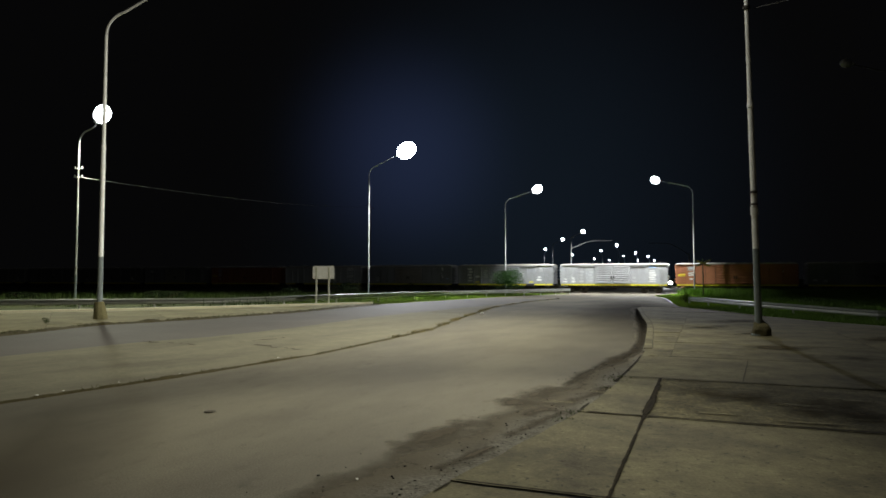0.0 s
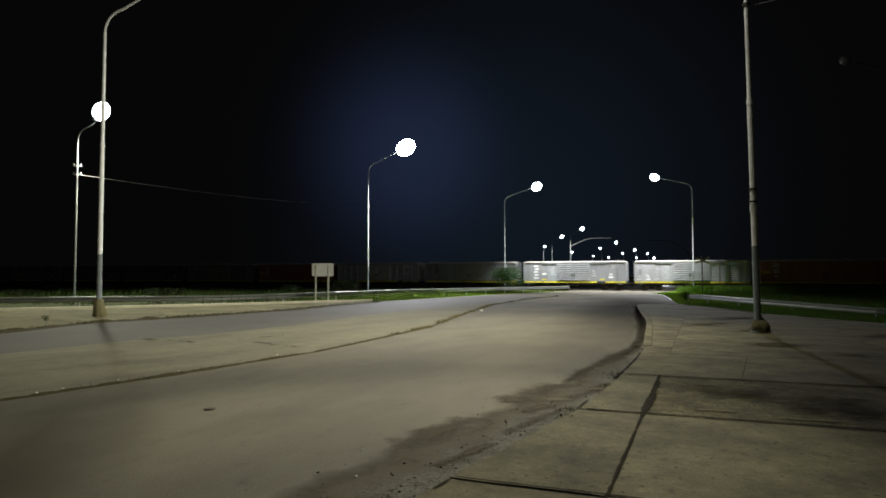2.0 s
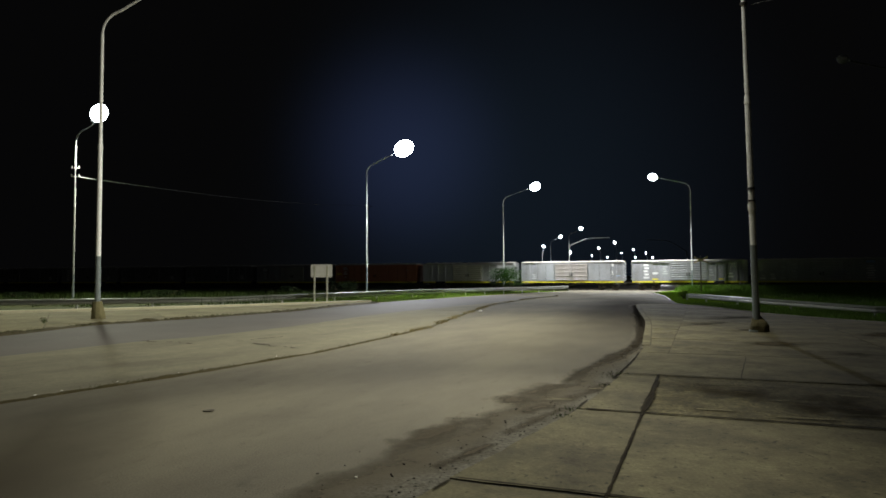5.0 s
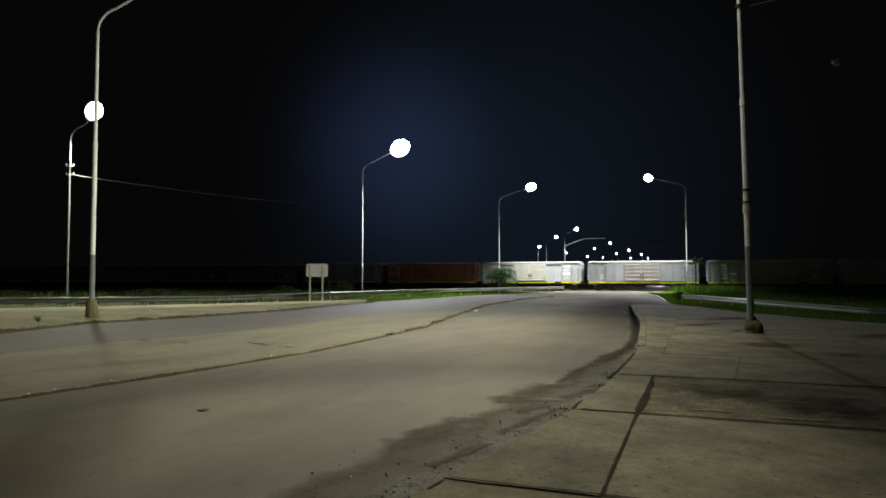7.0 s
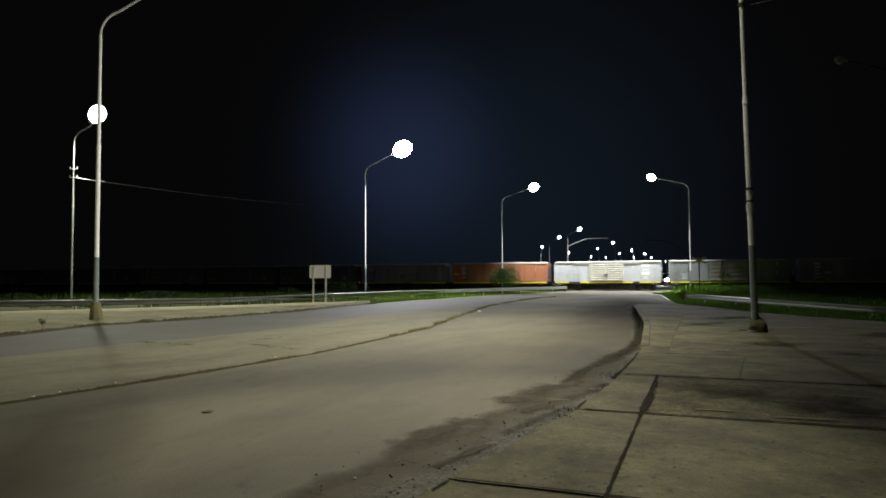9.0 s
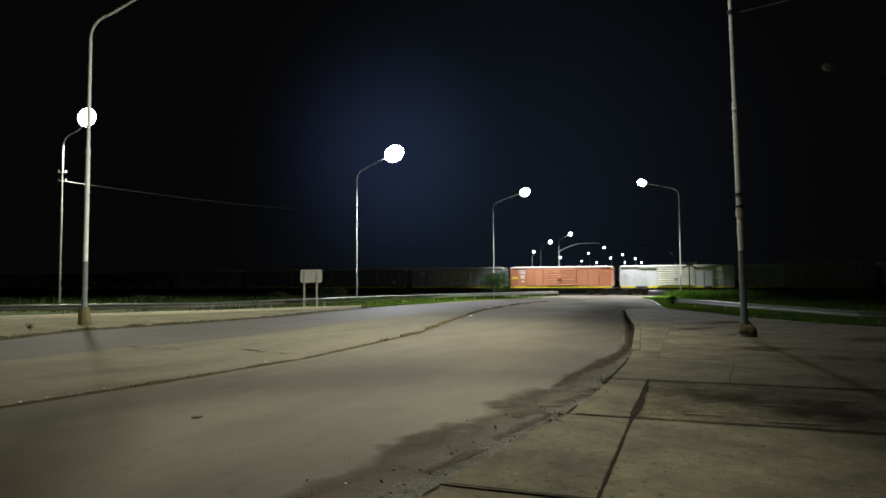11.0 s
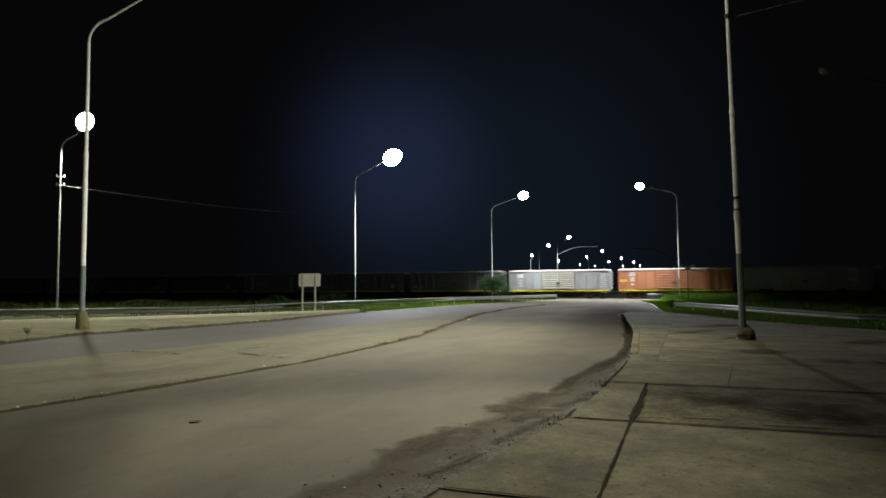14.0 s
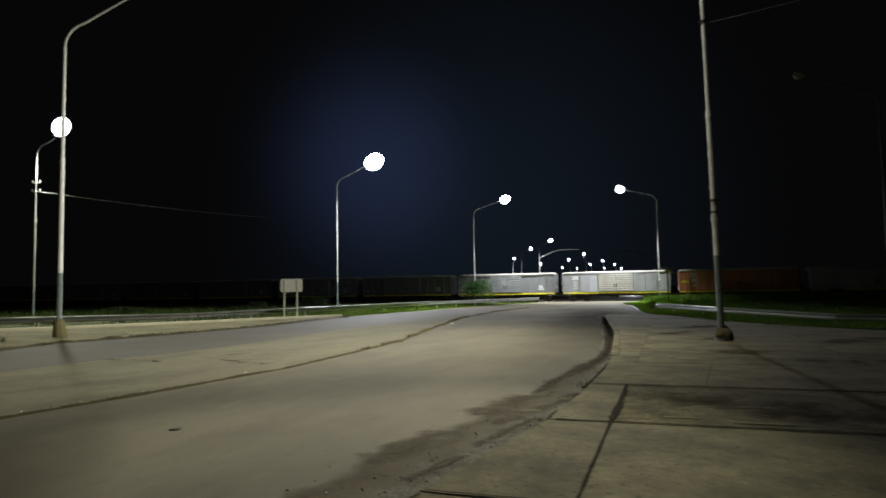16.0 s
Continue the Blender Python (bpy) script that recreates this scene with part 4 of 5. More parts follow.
# ---- edges, dirt and plants ----
MEDIAN_EDGE = [(-9.9, 1.6), (-5.73, 8.1), (-4.5, 10.06), (-2.68, 13.35), (-1.58, 16.3), (-0.43, 19.7), (0.58, 24.88), (2.65, 34.45), (5.6, 42.5), (9.2, 50.5)]
LEFT_KERB = [(-17.0, 3.5), (-12.6, 16.6), (-11.8, 21.7), (-9.5, 25.0), (-7.85, 28.0), (-6.8, 30.1), (-5.66, 34.45), (-3.88, 38.12), (-4.4, 39.2)]
DIRT_OUTER = [(-3.8, -1), (-2.2, 2.4), (-1.1, 4.9), (-0.67, 5.65), (-0.19, 6.33), (0.39, 7.28), (0.85, 8.2), (1.32, 8.96), (1.72, 9.67), (2.53, 11.16), (3.44, 12.29), (4.08, 13.68), (4.74, 15.42), (5.68, 18.58), (7.07, 23.39), (8.86, 30.0), (10.3, 35)]
DAMP_OUTER = [(1.7, 9.6), (2.2, 10.6), (2.72, 11.7), (3.4, 13.1), (4.1, 14.2), (5.0, 16.5), (6.15, 20.3), (7.7, 25.6), (9.6, 31.9), (10.5, 35.5)]
KERB_LINE = [(-3.3, -2), (-1.3, 2.5), (-0.18, 4.6), (0.03, 4.99)] + KERB_BEND


def soil_strip(name, line, width, height, label, seed, step=0.09):
    """An uneven low ridge of soil and weeds along an edge."""
    rng = random.Random(seed)
    pts = along(line, step)
    bm = bmesh.new()
    prev = None
    for i, p in enumerate(pts):
        d = Vector((*pts[min(i + 1, len(pts) - 1)], 0)) - Vector((*pts[max(i - 1, 0)], 0))
        n = Vector((d.y, -d.x, 0)).normalized()
        v = Vector((*p, seed))
        w = width * (0.45 + 1.1 * abs(noise.noise(v * 1.1)) + 0.3 * noise.noise(v * 6) + 0.15 * rng.random())
        h = height * (0.45 + 0.9 * abs(noise.noise(v * 1.7)) + 0.4 * rng.random())
        c = Vector((*p, ground_z(*p)))
        cur = [bm.verts.new(c - n * w * 0.5 + Vector((0, 0, -0.01))), bm.verts.new(c - n * w * 0.15 + Vector((0, 0, h))), bm.verts.new(c + n * w * 0.25 + Vector((0, 0, h * 0.7))), bm.verts.new(c + n * w * 0.75 + Vector((0, 0, 0.0)))]
        if prev:
            for k in range(3):
                bm.faces.new((prev[k], prev[k + 1], cur[k + 1], cur[k]))
        prev = cur
    ob = new(name, mesh_of(bm, name, WEED))
    return tagged(ob, label, "weeds", kind="stuff")


def joint(a0, b0, a1, b1):
    """A line along the slab joints, from and to places counted along and across them."""
    det = EA[0] * EB[1] - EA[1] * EB[0]
    return [(O[0] + (a * EB[1] - b * EA[1]) / det, O[1] + (b * EA[0] - a * EB[0]) / det) for a, b in ((a0, b0), (a1, b1))]


def stains(name, mat, label, lines, z, uneven=1.0):
    """Thin films of dirt, or of shade painted as colour, along lines, fading out to their rims."""
    verts, edge, faces = [], [], []
    cols = 9
    for line, width in lines:
        pts = along(line, 0.1)
        first = len(verts)
        for i, p in enumerate(pts):
            d = Vector((*pts[min(i + 1, len(pts) - 1)], 0)) - Vector((*pts[max(i - 1, 0)], 0))
            n = Vector((d.y, -d.x, 0)).normalized()
            end = (1 - uneven + uneven * min(1.15, 0.25 + 1.7 * abs(noise.noise(Vector((*p, 2)) * 1.7)))) * min(1.0, min(i, len(pts) - 1 - i) * 0.1 / (width * (0.5 if uneven else 2.5)))
            for k in range(cols):
                o = k / (cols - 1) * 2 - 1
                c = Vector((*p, 0)) + n * o * width * 0.5
                verts.append((c.x, c.y, ground_z(c.x, c.y) + z))
                edge.append((1 - abs(o)) * end)
        for i in range(len(pts) - 1):
            for k in range(cols - 1):
                q = first + i * cols + k
                faces.append((q, q + 1, q + cols + 1, q + cols))
        z += 0.0003
    me = bpy.data.meshes.new(name)
    me.from_pydata(verts, [], faces)
    me.materials.append(mat)
    me.attributes.new("inward", "FLOAT", "POINT").data.foreach_set("value", edge)
    return tagged(new(name, me), label, "dirt", kind="stuff")


def film(name, outer, inner, mat, label, rise, spread=0.0, both=False):
    """A thin skin of dirt between an outer line and an inner one, thinning out at its rim (both: at both its rims)."""
    far, cols, verts, edge, faces = [Vector((*p, 0)) for p in along(outer, 0.08)], 12, [], [], []
    line = along(inner, 0.16)
    for i, p in enumerate(line):
        q = Vector((*p, 0))
        o = min(far, key=lambda v: (v - q).length_squared)
        o = o + (o - q) * spread
        ends = min(1.0, (i + 1) / 12, (len(line) - i) / 12)
        for k in range(cols):
            u = k / (cols - 1)
            c = o.lerp(q, u)
            verts.append((c.x, c.y, ground_z(c.x, c.y) + rise(c, u)))
            edge.append((min(1.0, 2.5 * u, 2.5 * (1 - u)) if both else u) * ends)
    for i in range(len(line) - 1):
        for k in range(cols - 1):
            o = i * cols + k
            faces.append((o, o + 1, o + cols + 1, o + cols))
    me = bpy.data.meshes.new(name)
    me.from_pydata(verts, [], faces)
    me.materials.append(mat)
    me.attributes.new("inward", "FLOAT", "POINT").data.foreach_set("value", edge)
    return smooth(tagged(new(name, me), label, "dirt", kind="stuff"))


def blades(name, spots, low, high, width, mat, label, seed, lean=0.35):
    """Many single grass blades in one mesh."""
    rng = np.random.default_rng(seed)
    p = np.array(spots, float)
    n = len(p)
    h = rng.uniform(low, high, n)
    a = rng.uniform(0, math.tau, n)
    w = width * rng.uniform(0.6, 1.3, n)
    dx, dy = np.cos(a) * w, np.sin(a) * w
    tip = np.stack([p[:, 0] + rng.normal(0, lean, n) * h, p[:, 1] + rng.normal(0, lean, n) * h, p[:, 2] + h], 1)
    v = np.empty((n, 3, 3))
    v[:, 0] = p - np.stack([dx, dy, 0 * dx], 1)
    v[:, 1] = p + np.stack([dx, dy, 0 * dx], 1)
    v[:, 2] = tip
    me = bpy.data.meshes.new(name)
    me.from_pydata(v.reshape(-1, 3).tolist(), [], np.arange(3 * n).reshape(-1, 3).tolist())
    me.materials.append(mat)
    return tagged(new(name, me), label, "grass", kind="stuff")


def scatter(n, seed, x0, x1, y0, y1, keep, sink=0.06):
    rng = random.Random(seed)
    out = []
    while len(out) < n:
        x, y = rng.uniform(x0, x1), rng.uniform(y0, y1)
        if keep(x, y):
            out.append((x, y, ground_z(x, y) - sink))
    return out


def leaf_mass(bm, centre, size, n, leaf, rng):
    for _ in range(n):
        while True:
            q = Vector((rng.uniform(-1, 1), rng.uniform(-1, 1), rng.uniform(-1, 1)))
            if 0.25 < q.length < 1 + 0.25 * noise.noise(q * 3):
                break
        c = Vector(centre) + Vector((q.x * size[0], q.y * size[1], q.z * size[2]))
        u = Vector((rng.uniform(-1, 1), rng.uniform(-1, 1), rng.uniform(-0.6, 0.6))).normalized() * leaf * rng.uniform(0.6, 1.4)
        w = u.cross(Vector((rng.uniform(-1, 1), rng.uniform(-1, 1), rng.uniform(-1, 1)))).normalized() * leaf * 0.45
        bm.faces.new([bm.verts.new(c - u), bm.verts.new(c + w), bm.verts.new(c + u), bm.verts.new(c - w)])


def bush(x, y, w, h, n, label, seed, leaves=None):
    rng = random.Random(seed)
    ob = thing("bush", pose(x, y, ground_z(x, y) - 0.06), label, "bush")
    bm = bmesh.new()
    for k in range(7):
        a = rng.uniform(0, math.tau)
        rod(bm, (0.05 * math.cos(a), 0.05 * math.sin(a), 0), (w * 0.35 * math.cos(a), w * 0.3 * math.sin(a), h * rng.uniform(0.5, 0.85)), 0.03, 0.01, 5)
    part("stems", bm, BARK, ob)
    bm = bmesh.new()
    for k in range(7):
        a = k * math.tau / 7 + rng.uniform(-0.3, 0.3)
        r = rng.uniform(0.1, 0.62)
        leaf_mass(bm, (w * 0.5 * r * math.cos(a), w * 0.4 * r * math.sin(a), h * rng.uniform(0.35, 0.72)), (w * 0.24, w * 0.22, h * 0.3), n // 7, 0.07, rng)
    part("foliage", bm, leaves or LEAF, ob)


def build_edges():
    soil_strip("median_weeds", MEDIAN_EDGE, 0.12, 0.032, "dry weeds and soil along the concrete edge", 3)
    soil_strip("kerb_weeds", LEFT_KERB, 0.46, 0.085, "weeds and soil along the pale kerb", 5)
    # the road's dimmer bend and near left corner are painted as darker colour
    stains("road_wear", DIM_ASPHALT, "asphalt coloured darker where the bend and near left are dim", [([(2.2, 11.0), (3.7, 14.0), (5.2, 17.6), (6.9, 22.0), (8.7, 28), (10.4, 34), (12.6, 42), (14.5, 49)], 6.6), (bent([(-2.4, 0.3), (-3.2, 3.5), (-4.1, 6.5), (-5.2, 9.4)]), 2.4)], 0.003, 0.0)
    stains("joint_dirt", DAMP, "damp brown dirt filling the joints between slabs", [
        (joint(-0.3, 0, 2.7, 0), 0.05), (joint(2.6, 0, 5.8, 0), 0.07), (joint(2.84, 0.01, 5.2, 0.02), 0.1), (joint(2.9, 0.0, 4.1, 0.03), 0.15), (joint(2.83, -0.7, 2.83, 9), 0.1), (joint(5.79, -0.55, 5.79, 10), 0.075), (joint(8.77, -0.45, 8.77, 3), 0.08),
        (joint(-0.1, -1.2, -0.1, 3), 0.06)], 0.0335, 0.55)
    stains("kerb_dirt", DAMP, "dark damp soil along the foot of the pavement", [([(x - 0.03, y + 0.02) for x, y in KERB_LINE if 6.6 < y < 8.3], 0.06), ([(x - 0.03, y + 0.02) for x, y in KERB_LINE if 9.6 < y < 13.2], 0.06), ([(-0.1, 4.7), (0.1, 5.05)], 0.05)], 0.026, 0.8)
    film("bend_dirt", DAMP_OUTER, [(1.5, 8.7), (1.84, 9.2), (2.3, 10.0), (2.75, 10.7), (3.3, 11.5), (3.75, 12.2), (4.1, 13.0)] + [(x + 0.15, y) for x, y in KERB_BEND[16:]], BEND_DIRT,
         "dark damp dirt swept along the bend of the kerb", lambda c, u: 0.003, 0.1, True)
    stains("damp_patches", DAMP_PATCH, "dark damp patches at the rim of the washed-up dirt", [([(0.7, 7.9), (1.1, 8.55), (1.75, 9.5)], 0.75), ([(-0.5, 5.9), (0.1, 6.8), (0.5, 7.4)], 0.55)], 0.0085, 0.5)
    stains("damp_marks", DAMP_PATCH, "dark damp marks in the washed-up dirt", [([(1.55, 8.15), (2.1, 8.8), (2.5, 9.5)], 0.34), ([(0.6, 6.4), (1.5, 7.75)], 0.24), ([(0.9, 7.4), (1.35, 7.9)], 0.34), ([(-0.1, 5.3), (0.5, 6.1)], 0.2)], 0.0145, 0.5)
    # the patch at the lamp pole's foot is shade painted in with the stains
    stains("pavement_stain", STAIN_SHADE, "brown water stains on the concrete pavement, with painted pole-foot shade", [
        ([(6.6, 14.0), (8.6, 14.9)], 1.3), ([(7.6, 19.8), (9.6, 21.2)], 1.5), ([(5.8, 16.9), (6.5, 17.7)], 1.0), ([(4.9, 13.4), (5.7, 13.9)], 0.9), ([(7.8, 17.6), (9.6, 18.4)], 0.8),
        ([(10.5, 16), (13.5, 17.2)], 1.6), ([(9.5, 22.5), (12, 24)], 1.6),
        (joint(4.7, 0.2, 4.4, 2.6), 1.2), (joint(3.8, 1.4, 3.7, 4.2), 1.0), (joint(9.9, 2.6, 9.2, 7), 1.6)], 0.0315)
    stains("pale_streaks", STREAKS, "pale scraped streaks on the concrete pavement", [(joint(a, b, a + 0.03, b + w * 0.6), 0.13) for a, b, w in (
        (3.25, 0.5, 0.9), (3.1, 1.3, 1.4), (3.45, 2.0, 0.8), (4.5, 0.9, 0.7), (4.1, 1.4, 0.9), (4.7, 2.2, 0.8), (3.05, 3.1, 1.2), (5.1, 0.5, 1.2), (4.2, -0.9, 0.6), (3.3, -1.3, 0.8), (9.4, 0.6, 1.6), (10.1, 1.2, 2.0), (9.0, 2.0, 1.4))], 0.0325, 0.7)
    bm = bmesh.new()
    line = along([(-27, 25.4), (-19.9, 28.6), (-15.8, 30.6), (-13.8, 32.0), (-10.9, 34.0), (-7.5, 36.7), (-4.3, 38.9)], 1.0)
    prev = None
    for x, y in line:
        cur = [bm.verts.new((x + o * 0.35, y - o, z)) for o, z in ((0.06, 0.02), (0.04, 0.14), (0.01, 0.155), (-0.16, 0.155), (-0.2, -0.06))]
        if prev:
            for k in range(4):
                bm.faces.new((prev[k], prev[k + 1], cur[k + 1], cur[k]))
        prev = cur
    tagged(new("kerb_left", mesh_of(bm, "kerb_left", KERB_PALE)), "pale raised kerb along the pavement", "kerb", kind="structure")
    rng = random.Random(9)
    # broken asphalt and dirt washed against the pavement
    a, b = along(DIRT_OUTER, 0.2), along(KERB_LINE, 0.2)
    film("road_dirt", DIRT_OUTER[:14], [p for p in KERB_LINE if p[1] < 15], DIRT, "dark broken asphalt and dirt washed against the pavement",
         lambda c, u: 0.005 + u * (0.006 * abs(noise.noise(c * 2.6)) + 0.003 * noise.noise(c * 9) + 0.003), 0.3)
    bm = bmesh.new()
    for _ in range(1800):
        t = rng.random() ** 1.3
        p = Vector((*a[int(t * (len(a) - 1))], 0))
        q = Vector((*b[int(t * (len(b) - 1))], 0))
        c = p.lerp(q, rng.gauss(0.7, 0.3)) + Vector((rng.gauss(0, 0.25), rng.gauss(0, 0.25), 0))
        if c.lerp(q, 1).x < c.x:
            continue
        r = 0.003 + 0.0085 * rng.random() ** 2
        bmesh.ops.create_icosphere(bm, subdivisions=1, radius=r, matrix=Matrix.Translation((c.x, c.y, 0.012)) @ Matrix.Rotation(rng.uniform(0, 3), 4, "Z") @ Matrix.Diagonal((1.4, 1, 0.7, 1)))
    kerb_side = [p for p in b if 4.4 < p[1] < 11.5]
    for _ in range(130):
        p = kerb_side[rng.randrange(len(kerb_side))]
        c = Vector((p[0] - abs(rng.gauss(0.05, 0.16)), p[1] + rng.gauss(0.05, 0.1), 0))
        r = 0.003 + 0.006 * rng.random() ** 2
        bmesh.ops.create_icosphere(bm, subdivisions=1, radius=r, matrix=Matrix.Translation((c.x, c.y, 0.014)) @ Matrix.Rotation(rng.uniform(0, 3), 4, "Z") @ Matrix.Diagonal((1.8, 1, 0.6, 1)))
    tagged(new("pebbles", mesh_of(bm, "pebbles", PEBBLE)), "small dark pebbles scattered over the road edge", "pebbles", kind="stuff")
    bm = bmesh.new()
    bmesh.ops.create_icosphere(bm, subdivisions=2, radius=1)
    for v in bm.verts:
        k = 1 + 0.3 * noise.noise(v.co * 2)
        v.co = Vector((v.co.x * 0.07 * k, v.co.y * 0.06 * k, v.co.z * 0.011 * k + 0.009))
    tagged(new("flat_stone", mesh_of(bm, "flat_stone", STONE)), "flat dark stone lying on the asphalt", "stone").matrix_basis = pose(-2.79, 7.66, 0, 0, 0, 12)
    pavement = bpy.data.objects["pavement_right"]
    kerb = KERB_BEND[12:]
    for k in range(0, len(kerb) - 3, 6):
        run = [Vector((*p, 0)) for p in kerb[k:k + 7]]
        ways = [(run[min(i + 1, len(run) - 1)] - run[max(i - 1, 0)]).normalized() for i in range(len(run))]
        sides = [Vector((d.y, -d.x, 0)) for d in ways]
        c = run[len(run) // 2]
        ring = [p - w * 0.03 for p, w in zip(run, sides)] + [p + w * 0.15 for p, w in list(zip(run, sides))[::-1]]
        bm = bmesh.new()
        slab(bm, [tuple((v - c).xy) for v in ring], -0.02, 0.029)
        bmesh.ops.triangulate(bm, faces=bm.faces[:])
        part("kerb_stone", bm, CONCRETE, pavement, at=pose(c.x, c.y, 0))
    groove = bmesh.new()
    prev = None
    for i, p in enumerate(kerb):
        d = Vector((*kerb[min(i + 1, len(kerb) - 1)], 0)) - Vector((*kerb[max(i - 1, 0)], 0))
        w = Vector((d.y, -d.x, 0)).normalized()
        cur = [groove.verts.new(Vector((*p, 0.03)) + w * o) for o in (0.147, 0.166)]
        if prev:
            groove.faces.new((prev[0], prev[1], cur[1], cur[0]))
        prev = cur
    part("kerb_joint", groove, JOINT, pavement)
    median = bpy.data.objects["median"]
    for owner, line in [(pavement, [(4.56, 9.7), (5.2, 10.95), (5.88, 12.28)])] + [(median, way) for way in ([(-4.62, 15.3), (-4.0, 14.75), (-3.15, 14.05)], [(-5.1, 15.65), (-4.75, 16.1), (-4.25, 17.0)], [(-7.6, 15.9), (-6.7, 15.6), (-5.8, 15.1)])]:
        bm = bmesh.new()
        prev = None
        pts = along(line, 0.12)
        for i, (x, y) in enumerate(pts):
            o = noise.noise_vector(Vector((x, y, 0)) * 4) * (0.2 if owner is median else 0.015)
            w = (0.006 + 0.011 * rng.random()) * (1 if 0 < i < len(pts) - 1 else 0.2)
            wide = w * (3.5 if owner is median else 1.5)
            cur = (bm.verts.new((x + o.x, y + o.y - wide, 0.03)), bm.verts.new((x + o.x, y + o.y + wide, 0.03)))
            if prev and (owner is pavement or rng.random() > 0.22):
                bm.faces.new((prev[0], prev[1], cur[1], cur[0]))
            prev = cur
        part("crack", bm, JOINT, owner)
    bm = bmesh.new()
    leaf_mass(bm, (0, 0, 0.12), (0.13, 0.1, 0.1), 60, 0.03, rng)
    for k in range(6):
        a0 = rng.uniform(0, 6)
        rod(bm, (0, 0, 0), (0.15 * math.cos(a0), 0.1 * math.sin(a0), rng.uniform(0.12, 0.24)), 0.008, 0.004, 4)
    tagged(new("weed_plant", mesh_of(bm, "weed_plant", DULL_GRASS)), "small weed growing from the kerb joint", "weed").matrix_basis = pose(-13.75, 22.0, 0.03)


def build_chips():
    rng = random.Random(41)
    for x, y, r in ((-5.5, 8.65, 0.017), (-5.35, 9.0, 0.012), (-4.35, 10.55, 0.015), (-3.3, 12.75, 0.015), (-0.68, 5.08, 0.011), (1.75, 28.4, 0.07), (-4.95, 9.75, 0.011)):
        bm = bmesh.new()
        bmesh.ops.create_icosphere(bm, subdivisions=2, radius=1)
        for v in bm.verts:
            k = 1 + 0.35 * noise.noise(v.co * 1.9 + Vector((x, y, 0)))
            v.co = Vector((v.co.x * r * k * 1.3, v.co.y * r * k, v.co.z * r * 0.55 * k + r * 0.45))
        tagged(new("chip", mesh_of(bm, "chip", WHITE_LINE)), "small pale chip lying at the concrete edge", "stone", "pale chips").matrix_basis = pose(x, y, 0.012 if x < 0 else 0.02, 0, 0, rng.uniform(0, 180))
    stains("scuff", SCUFF, "pale scuff marks on the asphalt", [([(-0.62, 10.3), (-0.38, 10.34)], 0.12), ([(-0.72, 9.9), (-0.55, 9.95)], 0.1), ([(-1.6, 11.8), (-1.2, 12.0)], 0.12)], 0.0035, 0.0)
    spots = []
    for x, y, n, r in ((2.86, 10.27, 60, 0.1), (2.7, 9.95, 40, 0.08), (1.55, 7.6, 50, 0.07), (1.35, 7.2, 40, 0.06), (2.35, 9.2, 30, 0.08)):
        spots += [(x + rng.gauss(0, r), y + rng.gauss(0, r), 0.012) for _ in range(n)]
    blades("joint_weeds", spots, 0.01, 0.05, 0.006, TALL_GRASS, "small weeds sprouting in the slab joints", 15, 0.6)


def turf(name, inner, outer, ys):
    bm = bmesh.new()
    prev = None
    for y in ys:
        cur = []
        for k in range(7):
            x = inner(y) + (outer(y) - inner(y)) * k / 6
            cur.append(bm.verts.new((x, y, ground_z(x, y) - 0.03 + 0.02 * noise.noise(Vector((x, y, 0))))))
        if prev:
            for k in range(6):
                bm.faces.new((prev[k], prev[k + 1], cur[k + 1], cur[k]))
        prev = cur
    tagged(new(name, mesh_of(bm, name, TURF)), "bright green turf beside the road", "grass", kind="structure")


